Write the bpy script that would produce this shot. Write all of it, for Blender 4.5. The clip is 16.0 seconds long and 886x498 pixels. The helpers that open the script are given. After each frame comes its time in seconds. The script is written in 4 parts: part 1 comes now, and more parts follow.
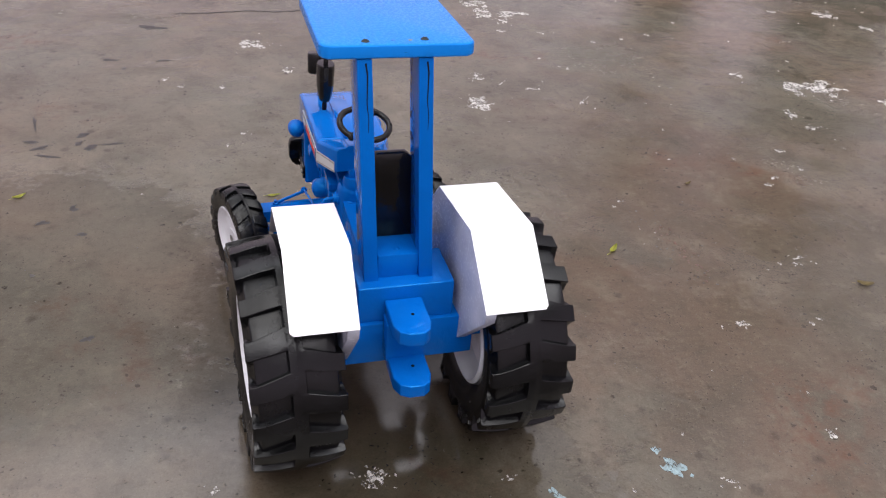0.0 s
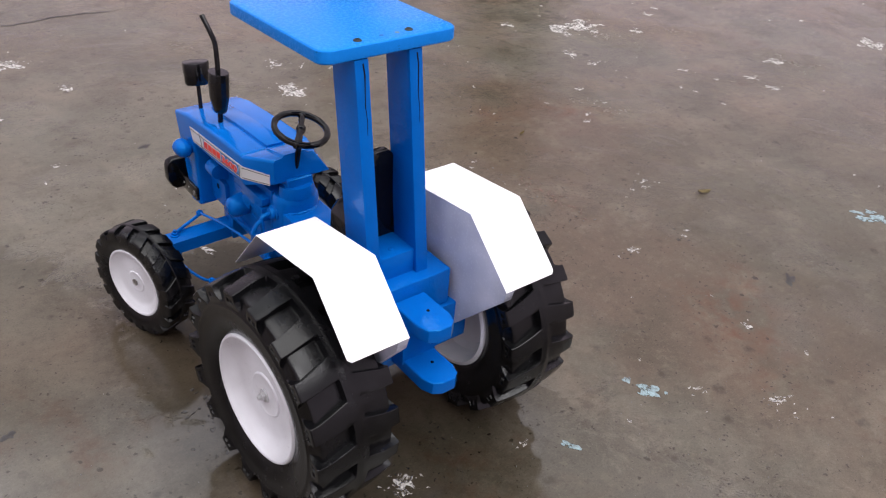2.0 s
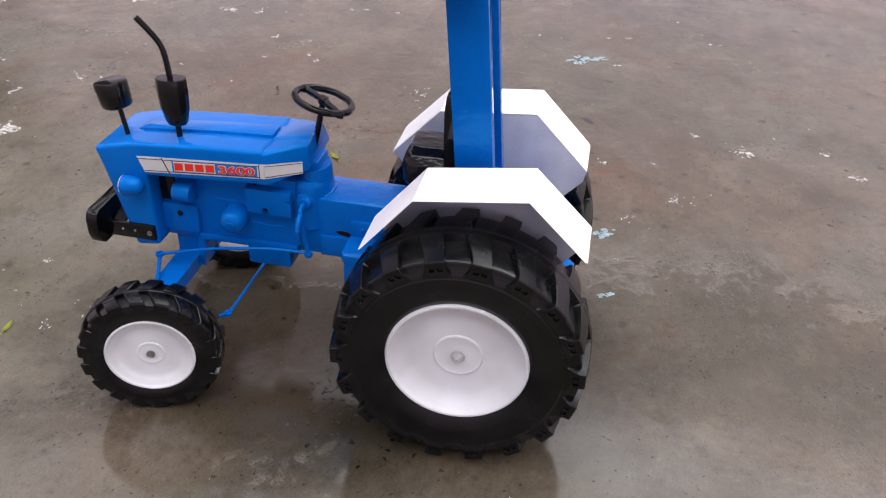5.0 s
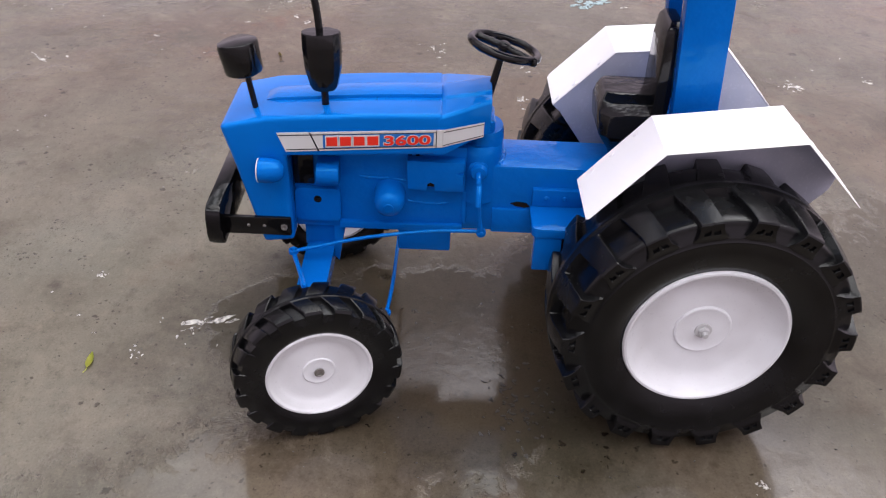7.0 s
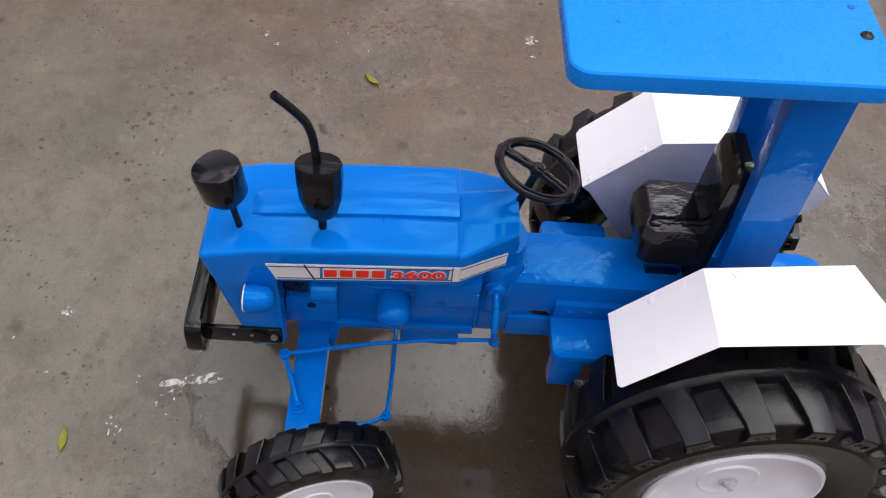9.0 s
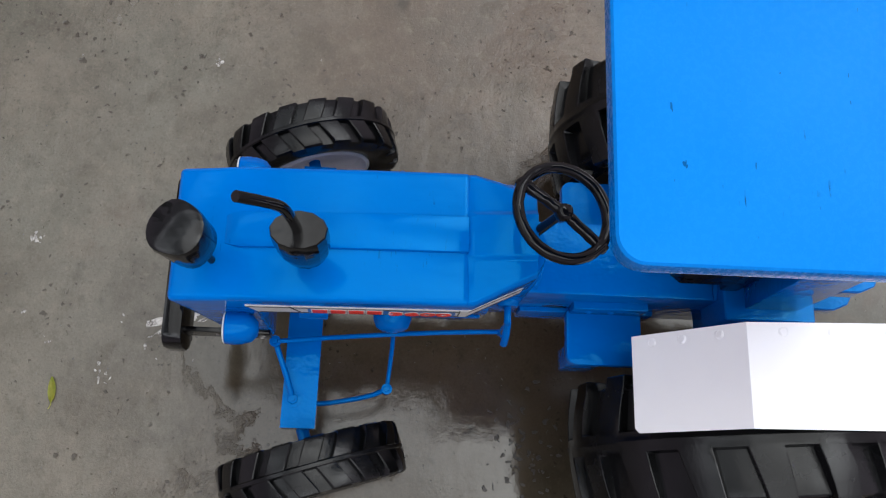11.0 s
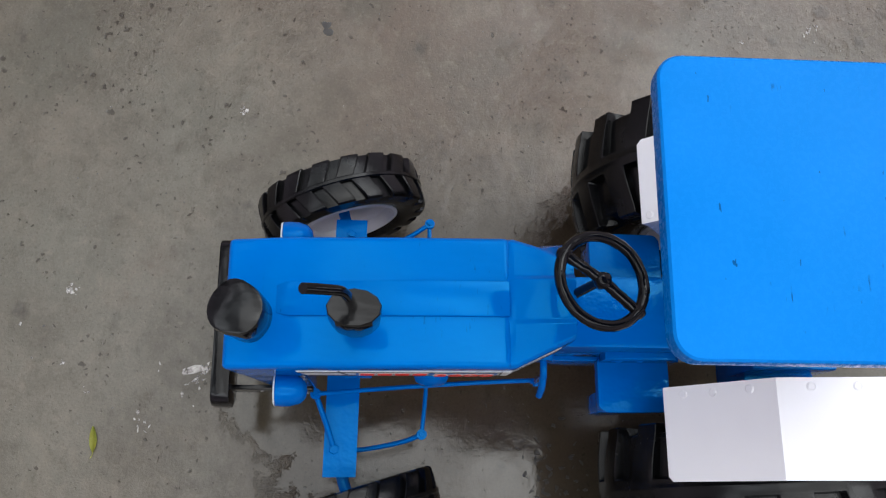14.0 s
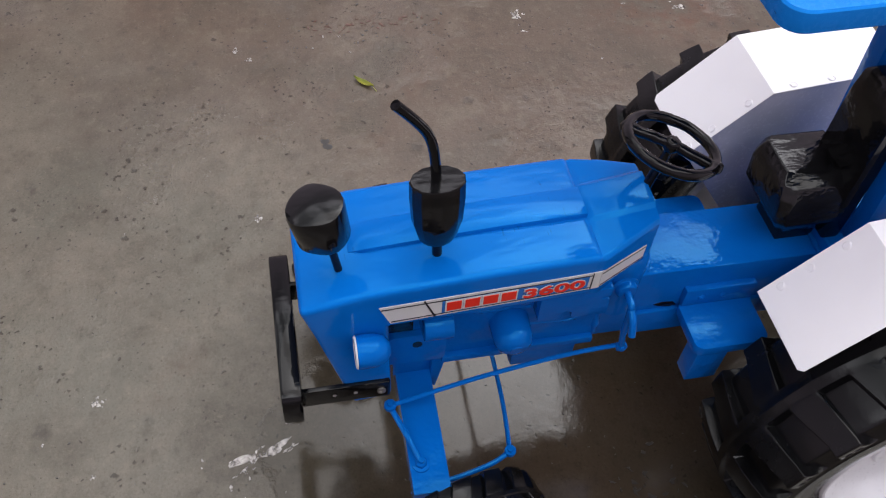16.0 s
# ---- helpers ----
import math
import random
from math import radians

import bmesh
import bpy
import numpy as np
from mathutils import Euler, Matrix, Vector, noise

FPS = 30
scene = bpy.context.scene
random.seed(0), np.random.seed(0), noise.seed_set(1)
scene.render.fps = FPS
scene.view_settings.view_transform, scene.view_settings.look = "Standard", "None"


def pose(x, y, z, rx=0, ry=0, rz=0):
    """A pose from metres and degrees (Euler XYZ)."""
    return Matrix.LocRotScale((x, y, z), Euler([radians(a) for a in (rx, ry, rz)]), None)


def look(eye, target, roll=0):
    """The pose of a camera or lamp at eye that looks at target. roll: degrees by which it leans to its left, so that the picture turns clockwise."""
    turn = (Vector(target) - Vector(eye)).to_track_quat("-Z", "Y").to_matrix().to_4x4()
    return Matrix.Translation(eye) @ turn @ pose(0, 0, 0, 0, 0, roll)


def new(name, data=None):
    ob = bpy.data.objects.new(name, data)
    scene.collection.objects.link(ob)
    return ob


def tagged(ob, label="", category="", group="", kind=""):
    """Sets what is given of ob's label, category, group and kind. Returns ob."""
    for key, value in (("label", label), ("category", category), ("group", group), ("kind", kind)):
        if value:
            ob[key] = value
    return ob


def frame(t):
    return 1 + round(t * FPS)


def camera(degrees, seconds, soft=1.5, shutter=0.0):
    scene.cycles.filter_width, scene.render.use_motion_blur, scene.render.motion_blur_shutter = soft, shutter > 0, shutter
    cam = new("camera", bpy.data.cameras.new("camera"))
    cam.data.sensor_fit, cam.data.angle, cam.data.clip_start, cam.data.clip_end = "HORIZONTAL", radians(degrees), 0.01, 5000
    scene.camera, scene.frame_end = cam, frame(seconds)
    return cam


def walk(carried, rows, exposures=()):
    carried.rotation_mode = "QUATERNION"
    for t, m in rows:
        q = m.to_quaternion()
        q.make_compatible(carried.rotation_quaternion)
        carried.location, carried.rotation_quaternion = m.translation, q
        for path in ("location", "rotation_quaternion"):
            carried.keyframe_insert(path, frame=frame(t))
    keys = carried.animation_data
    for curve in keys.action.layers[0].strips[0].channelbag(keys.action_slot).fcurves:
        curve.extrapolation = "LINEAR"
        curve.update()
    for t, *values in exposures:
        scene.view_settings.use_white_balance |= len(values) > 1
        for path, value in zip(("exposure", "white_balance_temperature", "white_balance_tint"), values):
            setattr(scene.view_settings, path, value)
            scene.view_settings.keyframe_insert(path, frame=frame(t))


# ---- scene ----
cam = camera(54.5, 16.0, 1.15)
PATH = [
    (0, (-0.215, -0.866, 0.879), (0.282, 0.732, -0.215), 4.7),
    (0.5, (-0.301, -0.854, 0.892), (0.329, 0.701, -0.197), 3.6),
    (1, (-0.379, -0.812, 0.864), (0.371, 0.687, -0.227), 3.2),
    (1.5, (-0.442, -0.726, 0.864), (0.485, 0.666, -0.233), 3.3),
    (2, (-0.515, -0.69, 0.866), (0.568, 0.578, -0.239), 4.8),
    (2.5, (-0.637, -0.623, 0.863), (0.658, 0.445, -0.225), 4.0),
    (3, (-0.746, -0.554, 0.864), (0.64, 0.398, -0.219), 2.7),
    (3.2, (-0.756, -0.53, 0.857), (0.668, 0.361, -0.229), 3.2),
    (5.3, (-0.937, -0.045, 0.779), (0.711, 0.187, -0.33), 2.3),
    (5.5, (-0.939, -0.005, 0.761), (0.718, 0.2, -0.34), 2.3),
    (6, (-0.901, 0.114, 0.733), (0.747, 0.238, -0.393), 2.8),
    (6.5, (-0.868, 0.197, 0.71), (0.765, 0.225, -0.444), 3.4),
    (7, (-0.833, 0.271, 0.702), (0.792, 0.241, -0.462), 3.0),
    (7.5, (-0.781, 0.296, 0.725), (0.831, 0.201, -0.456), 3.6),
    (8, (-0.721, 0.318, 0.781), (0.827, 0.208, -0.481), 4.0),
    (8.5, (-0.623, 0.332, 0.837), (0.761, 0.212, -0.602), 6.4),
    (9, (-0.512, 0.328, 0.884), (0.727, 0.195, -0.68), 8.5),
    (9.2, (-0.48, 0.331, 0.893), (0.699, 0.187, -0.716), 9.8),
    (11.3, (-0.172, 0.34, 0.945), (0.345, 0.161, -0.979), 20.9),
    (11.5, (-0.155, 0.348, 0.96), (0.356, 0.153, -0.964), 22.6),
    (12, (-0.117, 0.358, 0.98), (0.356, 0.16, -0.953), 24.4),
    (12.5, (-0.083, 0.361, 0.994), (0.353, 0.171, -0.949), 25.2),
    (13, (-0.068, 0.36, 0.994), (0.33, 0.17, -0.957), 27.0),
    (13.5, (-0.108, 0.365, 0.966), (0.279, 0.173, -0.987), 27.5),
    (14, (-0.159, 0.382, 0.965), (0.384, 0.191, -0.95), 20.1),
    (14.5, (-0.222, 0.4, 0.946), (0.576, 0.219, -0.879), 10.5),
    (15, (-0.28, 0.427, 0.889), (0.742, 0.231, -0.819), 3.0),
    (15.5, (-0.352, 0.438, 0.839), (0.816, 0.164, -0.761), 4.5),
    (16, (-0.417, 0.481, 0.799), (0.791, 0.152, -0.761), 5.3),
]
walk(cam, [(t, look(eye, target, roll)) for t, eye, target, roll in PATH], [(0, 0.66, 6500, 10), (3, 0.68, 6500, 10), (5.5, 0.86, 6500, 10), (7.5, 0.91, 6500, 10), (9.2, 0.6, 6480, 9), (11.4, 0.24, 6300, 5), (13, 0.2, 6340, 6), (14.5, 0.22, 6300, 5), (15.2, 0.32, 6400, 8), (16, 0.4, 6500, 10)])

# ---- light: overcast sky, very soft sun ----
world = bpy.data.worlds.new("overcast_sky")
scene.world = world
world.use_nodes = True
wn, wl = world.node_tree.nodes, world.node_tree.links
sky = wn.new("ShaderNodeTexSky")
sky.sky_type = "NISHITA"
sky.sun_disc = False
sky.sun_elevation, sky.sun_rotation = radians(77), radians(185)
sky.air_density, sky.dust_density, sky.ozone_density = 1.0, 1.6, 1.0
grey = wn.new("ShaderNodeHueSaturation")
grey.inputs["Saturation"].default_value = 0.12
wl.new(sky.outputs["Color"], grey.inputs["Color"])
# heavy, uneven cloud cover, brighter overhead than low down, where it is faintly lilac
way = wn.new("ShaderNodeTexCoord")
turn_sky = wn.new("ShaderNodeMapping")
turn_sky.inputs["Location"].default_value = (1.3, 6.2, 2.5)
wl.new(way.outputs["Generated"], turn_sky.inputs["Vector"])
cloud = wn.new("ShaderNodeTexNoise")
cloud.inputs["Scale"].default_value, cloud.inputs["Detail"].default_value, cloud.inputs["Roughness"].default_value = 2.3, 5.0, 0.5
wl.new(turn_sky.outputs["Vector"], cloud.inputs["Vector"])
span = wn.new("ShaderNodeMapRange")
span.inputs["From Min"].default_value, span.inputs["From Max"].default_value = 0.44, 0.57
span.inputs["To Min"].default_value, span.inputs["To Max"].default_value = 0.35, 1.9
wl.new(cloud.outputs["Fac"], span.inputs["Value"])
height = wn.new("ShaderNodeSeparateXYZ")
wl.new(way.outputs["Generated"], height.inputs[0])
haze = wn.new("ShaderNodeMapRange")
haze.inputs["From Min"].default_value, haze.inputs["From Max"].default_value = 0.45, 0.8
haze.inputs["To Min"].default_value, haze.inputs["To Max"].default_value = 1.0, 0.0
wl.new(height.outputs[2], haze.inputs["Value"])
even = wn.new("ShaderNodeMix")
even.inputs[3].default_value = 1.25
wl.new(haze.outputs["Result"], even.inputs[0])
wl.new(span.outputs["Result"], even.inputs[2])
lift = wn.new("ShaderNodeMapRange")
lift.interpolation_type = "SMOOTHSTEP"
lift.inputs["From Min"].default_value, lift.inputs["From Max"].default_value = 0.64, 0.72
lift.inputs["To Min"].default_value, lift.inputs["To Max"].default_value = 0.7, 1.85
wl.new(height.outputs[2], lift.inputs["Value"])
zenith = wn.new("ShaderNodeMapRange")
zenith.interpolation_type = "SMOOTHSTEP"
zenith.inputs["From Min"].default_value, zenith.inputs["From Max"].default_value = 0.81, 0.94
zenith.inputs["To Min"].default_value, zenith.inputs["To Max"].default_value = 1.0, 0.5
wl.new(height.outputs[2], zenith.inputs["Value"])
dome = wn.new("ShaderNodeMath")
dome.operation = "MULTIPLY"
wl.new(lift.outputs["Result"], dome.inputs[0])
wl.new(zenith.outputs["Result"], dome.inputs[1])
both = wn.new("ShaderNodeMath")
both.operation = "MULTIPLY"
wl.new(even.outputs[0], both.inputs[0])
low = wn.new("ShaderNodeMath")
low.operation = "POWER"
low.inputs[1].default_value = 1.7
wl.new(dome.outputs[0], low.inputs[0])
wl.new(low.outputs[0], both.inputs[1])
thick = wn.new("ShaderNodeMix")
thick.data_type, thick.blend_type = "RGBA", "MULTIPLY"
thick.inputs[0].default_value = 1.0
wl.new(grey.outputs["Color"], thick.inputs[6])
wl.new(both.outputs[0], thick.inputs[7])
lilac = wn.new("ShaderNodeMix")
lilac.data_type, lilac.blend_type = "RGBA", "MULTIPLY"
lilac.inputs[7].default_value = (1.14, 0.93, 1.06, 1)
wl.new(haze.outputs["Result"], lilac.inputs[0])
wl.new(thick.outputs[2], lilac.inputs[6])
wl.new(lilac.outputs[2], wn["Background"].inputs["Color"])
wn["Background"].inputs["Strength"].default_value = 0.148

sun = new("sun", bpy.data.lights.new("sun", "SUN"))
sun.data.energy, sun.data.angle, sun.data.color = 1.35, radians(70), (1.0, 0.955, 0.95)
sun.matrix_world = look((-0.05, -0.35, 2.4), (0, 0.2, 0))


# ---- materials ----
def shader(name):
    m = bpy.data.materials.new(name)
    m.use_nodes = True
    return m, m.node_tree, m.node_tree.nodes["Principled BSDF"]


def node(nt, kind, links=None, **props):
    n = nt.nodes.new(kind)
    for k, v in props.items():
        if k == "operation":
            n.operation = v
        elif k == "blend_type":
            n.blend_type = v
        elif k == "data_type":
            n.data_type = v
        elif k == "feature":
            n.feature = v
        elif k == "interpolation_type":
            n.interpolation_type = v
        elif k == "noise_dimensions":
            n.noise_dimensions = v
    for k, v in (links or {}).items():
        if isinstance(v, bpy.types.NodeSocket):
            nt.links.new(v, n.inputs[k])
        else:
            n.inputs[k].default_value = v
    return n


def coords(nt):
    return node(nt, "ShaderNodeTexCoord").outputs["Object"]


def noise_of(nt, vec, scale, detail=3.0, rough=0.55, distort=0.0):
    return node(nt, "ShaderNodeTexNoise", {"Vector": vec, "Scale": scale, "Detail": detail, "Roughness": rough, "Distortion": distort}).outputs["Fac"]


def ramp(nt, fac, lo, hi, to0=0.0, to1=1.0):
    return node(nt, "ShaderNodeMapRange", {"Value": fac, "From Min": lo, "From Max": hi, "To Min": to0, "To Max": to1}).outputs["Result"]


def math_of(nt, op, a, b=0.0, c=0.0):
    return node(nt, "ShaderNodeMath", {0: a, 1: b, 2: c}, operation=op).outputs[0]


def blend(nt, fac, a, b, kind="MIX"):
    n = node(nt, "ShaderNodeMix", data_type="RGBA", blend_type=kind)
    for i, v in ((0, fac), (6, a), (7, b)):
        if isinstance(v, bpy.types.NodeSocket):
            nt.links.new(v, n.inputs[i])
        else:
            n.inputs[i].default_value = v if i == 0 else (*v, 1)
    return n.outputs[2]


def relief(nt, bsdf, height, strength, distance):
    b = node(nt, "ShaderNodeBump", {"Height": height, "Strength": strength, "Distance": distance})
    nt.links.new(b.outputs["Normal"], bsdf.inputs["Normal"])


def paint(name, colour, worn, rough=0.2, wave=0.35, speck=0.0, ior=1.42, gloss=0.5, tint=(1, 1, 1), lump=34, drawn=0.45, scratch=0.0):
    """Hand-brushed enamel: long soft waves, faint streaks, a little dirt."""
    m, nt, p = shader(name)
    v = coords(nt)
    big = noise_of(nt, v, 14, 2)
    fine = noise_of(nt, v, 260, 4, 0.7)
    col = blend(nt, ramp(nt, big, 0.35, 0.7), colour, worn)
    thin = node(nt, "ShaderNodeMapping", {"Vector": v, "Scale": (0.3, 1.0, 1.0)}).outputs[0]
    chips = math_of(nt, "GREATER_THAN", noise_of(nt, thin, 170, 3, 0.6), 0.8 - 0.1 * speck)
    col = blend(nt, math_of(nt, "MULTIPLY", chips, speck), col, tuple(c * 0.35 for c in colour))
    if scratch:
        # short brush scratches across the board, in clusters
        drag = node(nt, "ShaderNodeMapping", {"Vector": v, "Scale": (0.09, 1.0, 1.0)}).outputs[0]
        lines = ramp(nt, noise_of(nt, drag, 480, 2, 0.5), 0.6, 0.68)
        there = ramp(nt, noise_of(nt, v, 24, 4, 0.7), 0.56, 0.66)
        broken = ramp(nt, noise_of(nt, v, 150, 3, 0.6), 0.5, 0.58)
        mark = math_of(nt, "MULTIPLY", math_of(nt, "MULTIPLY", lines, there), math_of(nt, "MULTIPLY", broken, scratch))
        col = blend(nt, mark, col, tuple(c * 0.3 for c in colour))
    nt.links.new(col, p.inputs["Base Color"])
    nt.links.new(ramp(nt, fine, 0.3, 0.75, rough * 0.8, rough * 1.5), p.inputs["Roughness"])
    p.inputs["IOR"].default_value = ior
    p.inputs["Specular IOR Level"].default_value = gloss
    p.inputs["Specular Tint"].default_value = (*tint, 1)
    long = node(nt, "ShaderNodeMapping", {"Vector": v, "Scale": (1.0, drawn, 1.0)}).outputs[0]
    wavy = noise_of(nt, long, lump, 3, 0.6)
    h = math_of(nt, "MULTIPLY_ADD", fine, 0.04, wavy)
    relief(nt, p, h, wave, 0.004)
    return m


BLUE = paint("blue_enamel", (0.0012, 0.111, 0.45), (0.0016, 0.125, 0.5), 0.025, 0.26, 0.2, 1.45, 0.55, (0.06, 0.6, 1.0), 26, scratch=0.5)
BLUE_WOOD = paint("blue_enamel_wood", (0.001, 0.094, 0.4), (0.0012, 0.108, 0.45), 0.03, 0.42, 0.2, 1.42, 0.5, (0.1, 0.64, 1.0), 46, 0.8)
# roof: lighter copy of the blue, with its skylight put into the colour
BLUE_ROOF_LIT = paint("blue_enamel_roof_lit", (0.006, 0.176, 0.6), (0.009, 0.191, 0.65), 0.24, 0.1, 0.9, 1.4, 0.25, (0.12, 0.6, 1.0), scratch=1.0)
BLACK = paint("black_enamel", (0.003, 0.003, 0.0035), (0.005, 0.005, 0.006), 0.06, 0.18, gloss=0.35)
BLACK_SEAT = paint("black_seat_enamel", (0.003, 0.003, 0.0035), (0.005, 0.005, 0.006), 0.1, 0.5, lump=60)
BLACK_DULL = paint("black_dull", (0.003, 0.003, 0.0035), (0.0055, 0.0055, 0.0062), 0.1, 0.3, gloss=0.42)
WHITE = paint("white_sheet", (0.83, 0.82, 0.85), (0.87, 0.86, 0.88), 0.35, 0.05, 0.0)
# mudguard inner boards: greyer and bluer than the white sheet
GREY_BOARD = paint("grey_board", (0.34, 0.365, 0.45), (0.47, 0.49, 0.57), 0.22, 0.15, 0.0)
RIM = paint("white_rim", (0.68, 0.69, 0.72), (0.56, 0.56, 0.58), 0.3, 0.1, 0.0, lump=60)
STICKER = paint("sticker_white", (0.55, 0.55, 0.54), (0.5, 0.51, 0.5), 0.35, 0.05)
STICKER_BLUE = paint("sticker_blue", (0.012, 0.12, 0.4), (0.015, 0.14, 0.45), 0.35, 0.05)
STICKER_RED = paint("sticker_red", (0.62, 0.025, 0.012), (0.68, 0.03, 0.015), 0.35, 0.05)
STICKER_BLACK = paint("sticker_line", (0.02, 0.02, 0.025), (0.03, 0.03, 0.03), 0.4, 0.05)


def steel():
    m, nt, p = shader("worn_steel")
    v = coords(nt)
    f = noise_of(nt, v, 300, 3)
    nt.links.new(blend(nt, ramp(nt, f, 0.4, 0.7), (0.34, 0.33, 0.32), (0.2, 0.18, 0.16)), p.inputs["Base Color"])
    p.inputs["Metallic"].default_value, p.inputs["Roughness"].default_value = 0.8, 0.42
    return m


def rubber():
    m, nt, p = shader("tyre_rubber")
    v = coords(nt)
    dust = noise_of(nt, v, 22, 4, 0.65)
    col = blend(nt, ramp(nt, dust, 0.42, 0.75), (0.002, 0.0021, 0.0025), (0.006, 0.0062, 0.007))
    nt.links.new(col, p.inputs["Base Color"])
    f = noise_of(nt, v, 420, 3)
    nt.links.new(ramp(nt, dust, 0.3, 0.7, 0.17, 0.3), p.inputs["Roughness"])
    p.inputs["IOR"].default_value = 1.4
    p.inputs["Specular IOR Level"].default_value = 0.42
    relief(nt, p, f, 0.15, 0.001)
    return m


ZINC = paint("zinc_nut", (0.48, 0.48, 0.49), (0.36, 0.36, 0.36), 0.3, 0.3)
STEEL, RUBBER = steel(), rubber()


def ellipse(nt, v, cx, cy, rx, ry):
    s = node(nt, "ShaderNodeSeparateXYZ", {0: v})
    a = math_of(nt, "DIVIDE", math_of(nt, "SUBTRACT", s.outputs[0], cx), rx)
    b = math_of(nt, "DIVIDE", math_of(nt, "SUBTRACT", s.outputs[1], cy), ry)
    return math_of(nt, "SQRT", math_of(nt, "ADD", math_of(nt, "MULTIPLY", a, a), math_of(nt, "MULTIPLY", b, b)))


def concrete():
    m, nt, p = shader("wet_concrete")
    v = coords(nt)
    cloud = noise_of(nt, v, 1.7, 4, 0.6, 0.15)
    patch = noise_of(nt, v, 6.5, 6, 0.66, 0.2)
    fleck = noise_of(nt, v, 24, 5, 0.68)
    mottle = noise_of(nt, v, 75, 5, 0.7)
    grit = noise_of(nt, v, 330, 3, 0.7)
    earthy = math_of(nt, "ADD", ellipse(nt, v, 0.66, 0.36, 0.42, 0.85), math_of(nt, "MULTIPLY_ADD", noise_of(nt, v, 4.5, 5, 0.62, 0.1), 1.3, -0.65))
    col = blend(nt, ramp(nt, cloud, 0.4, 0.6), (0.1168, 0.0880, 0.0645), (0.1020, 0.0932, 0.0732))
    col = blend(nt, ramp(nt, earthy, 1.1, 0.75, 0.0, 0.82), col, (0.082, 0.0575, 0.0405))
    pale = math_of(nt, "ADD", ellipse(nt, v, 0.05, 0.95, 0.75, 0.55), math_of(nt, "MULTIPLY_ADD", noise_of(nt, v, 3.1, 5, 0.65, 0.4), 1.0, -0.5))
    col = blend(nt, ramp(nt, pale, 1.1, 0.7, 0.0, 0.6), col, (0.105, 0.0985, 0.0775))
    murky = math_of(nt, "ADD", ellipse(nt, v, 1.15, -0.05, 0.5, 0.6), math_of(nt, "MULTIPLY_ADD", noise_of(nt, v, 3.7, 5, 0.65, 0.4), 1.0, -0.5))
    col = blend(nt, ramp(nt, murky, 1.1, 0.6, 0.0, 0.6), col, (0.072, 0.066, 0.047))
    col = blend(nt, ramp(nt, noise_of(nt, v, 0.9, 3, 0.6, 0.2), 0.5, 0.68, 0.0, 0.55), col, (0.0663, 0.0536, 0.0414))
    col = blend(nt, ramp(nt, noise_of(nt, v, 4.2, 4, 0.58, 0.15), 0.54, 0.66, 0.0, 0.5), col, (0.066, 0.0625, 0.0475))
    col = blend(nt, ramp(nt, patch, 0.5, 0.7, 0.0, 0.72), col, (0.0544, 0.0443, 0.0303))
    col = blend(nt, ramp(nt, patch, 0.46, 0.28, 0.0, 0.6), col, (0.1485, 0.1267, 0.0970))
    col = blend(nt, ramp(nt, fleck, 0.54, 0.74, 0.0, 0.6), col, (0.0515, 0.0407, 0.0283))
    col = blend(nt, ramp(nt, fleck, 0.44, 0.26, 0.0, 0.4), col, (0.1535, 0.1318, 0.1010))
    col = blend(nt, ramp(nt, mottle, 0.55, 0.74, 0.0, 0.55), col, (0.0445, 0.0361, 0.0253))
    col = blend(nt, ramp(nt, mottle, 0.44, 0.28, 0.0, 0.35), col, (0.1683, 0.1463, 0.1111))
    col = blend(nt, ramp(nt, grit, 0.54, 0.74, 0.0, 0.5), col, (0.0416, 0.0350, 0.0263))
    col = blend(nt, ramp(nt, grit, 0.44, 0.26, 0.0, 0.3), col, (0.19, 0.165, 0.13))
    # rusty smears
    rust = math_of(nt, "MULTIPLY", ramp(nt, noise_of(nt, v, 2.3, 3, 0.6), 0.58, 0.7), ramp(nt, fleck, 0.42, 0.65))
    col = blend(nt, math_of(nt, "MULTIPLY", rust, 0.55), col, (0.1030, 0.0433, 0.0232))
    # dark pits of three sizes, ragged, thicker in some places
    bent = node(nt, "ShaderNodeMix", {0: 0.012, 4: v, 5: node(nt, "ShaderNodeTexNoise", {"Vector": v, "Scale": 120.0, "Detail": 3.0}).outputs["Color"]}, data_type="VECTOR").outputs[1]
    hole = None
    for scale, share, big, soft, deep, clump in ((24.0, 0.8, 0.2, 0.13, 0.55, 2.6), (62.0, 0.72, 0.21, 0.07, 0.75, 4.5), (135.0, 0.58, 0.25, 0.1, 0.7, 7.0)):
        pit = node(nt, "ShaderNodeTexVoronoi", {"Vector": bent, "Scale": scale, "Randomness": 1.0})
        tone = node(nt, "ShaderNodeSeparateColor", {0: pit.outputs["Color"]})
        size = math_of(nt, "MULTIPLY", ramp(nt, noise_of(nt, v, clump, 4, 0.6), 0.4, 0.62, 0.15, 1.0), math_of(nt, "MULTIPLY_ADD", tone.outputs[1], big, 0.05))
        one = math_of(nt, "MULTIPLY", ramp(nt, math_of(nt, "SUBTRACT", pit.outputs["Distance"], size), soft, -soft * 0.4), math_of(nt, "GREATER_THAN", tone.outputs[0], share))
        one = math_of(nt, "MULTIPLY", one, deep)
        hole = one if hole is None else math_of(nt, "MAXIMUM", hole, one)
    col = blend(nt, hole, col, (0.0223, 0.0171, 0.0117))
    # wetness: standing film near the toy, damp elsewhere
    d = ellipse(nt, v, -0.26, -0.36, 0.57, 0.6)
    d = math_of(nt, "MINIMUM", d, ellipse(nt, v, -0.08, 0.24, 0.19, 0.24))
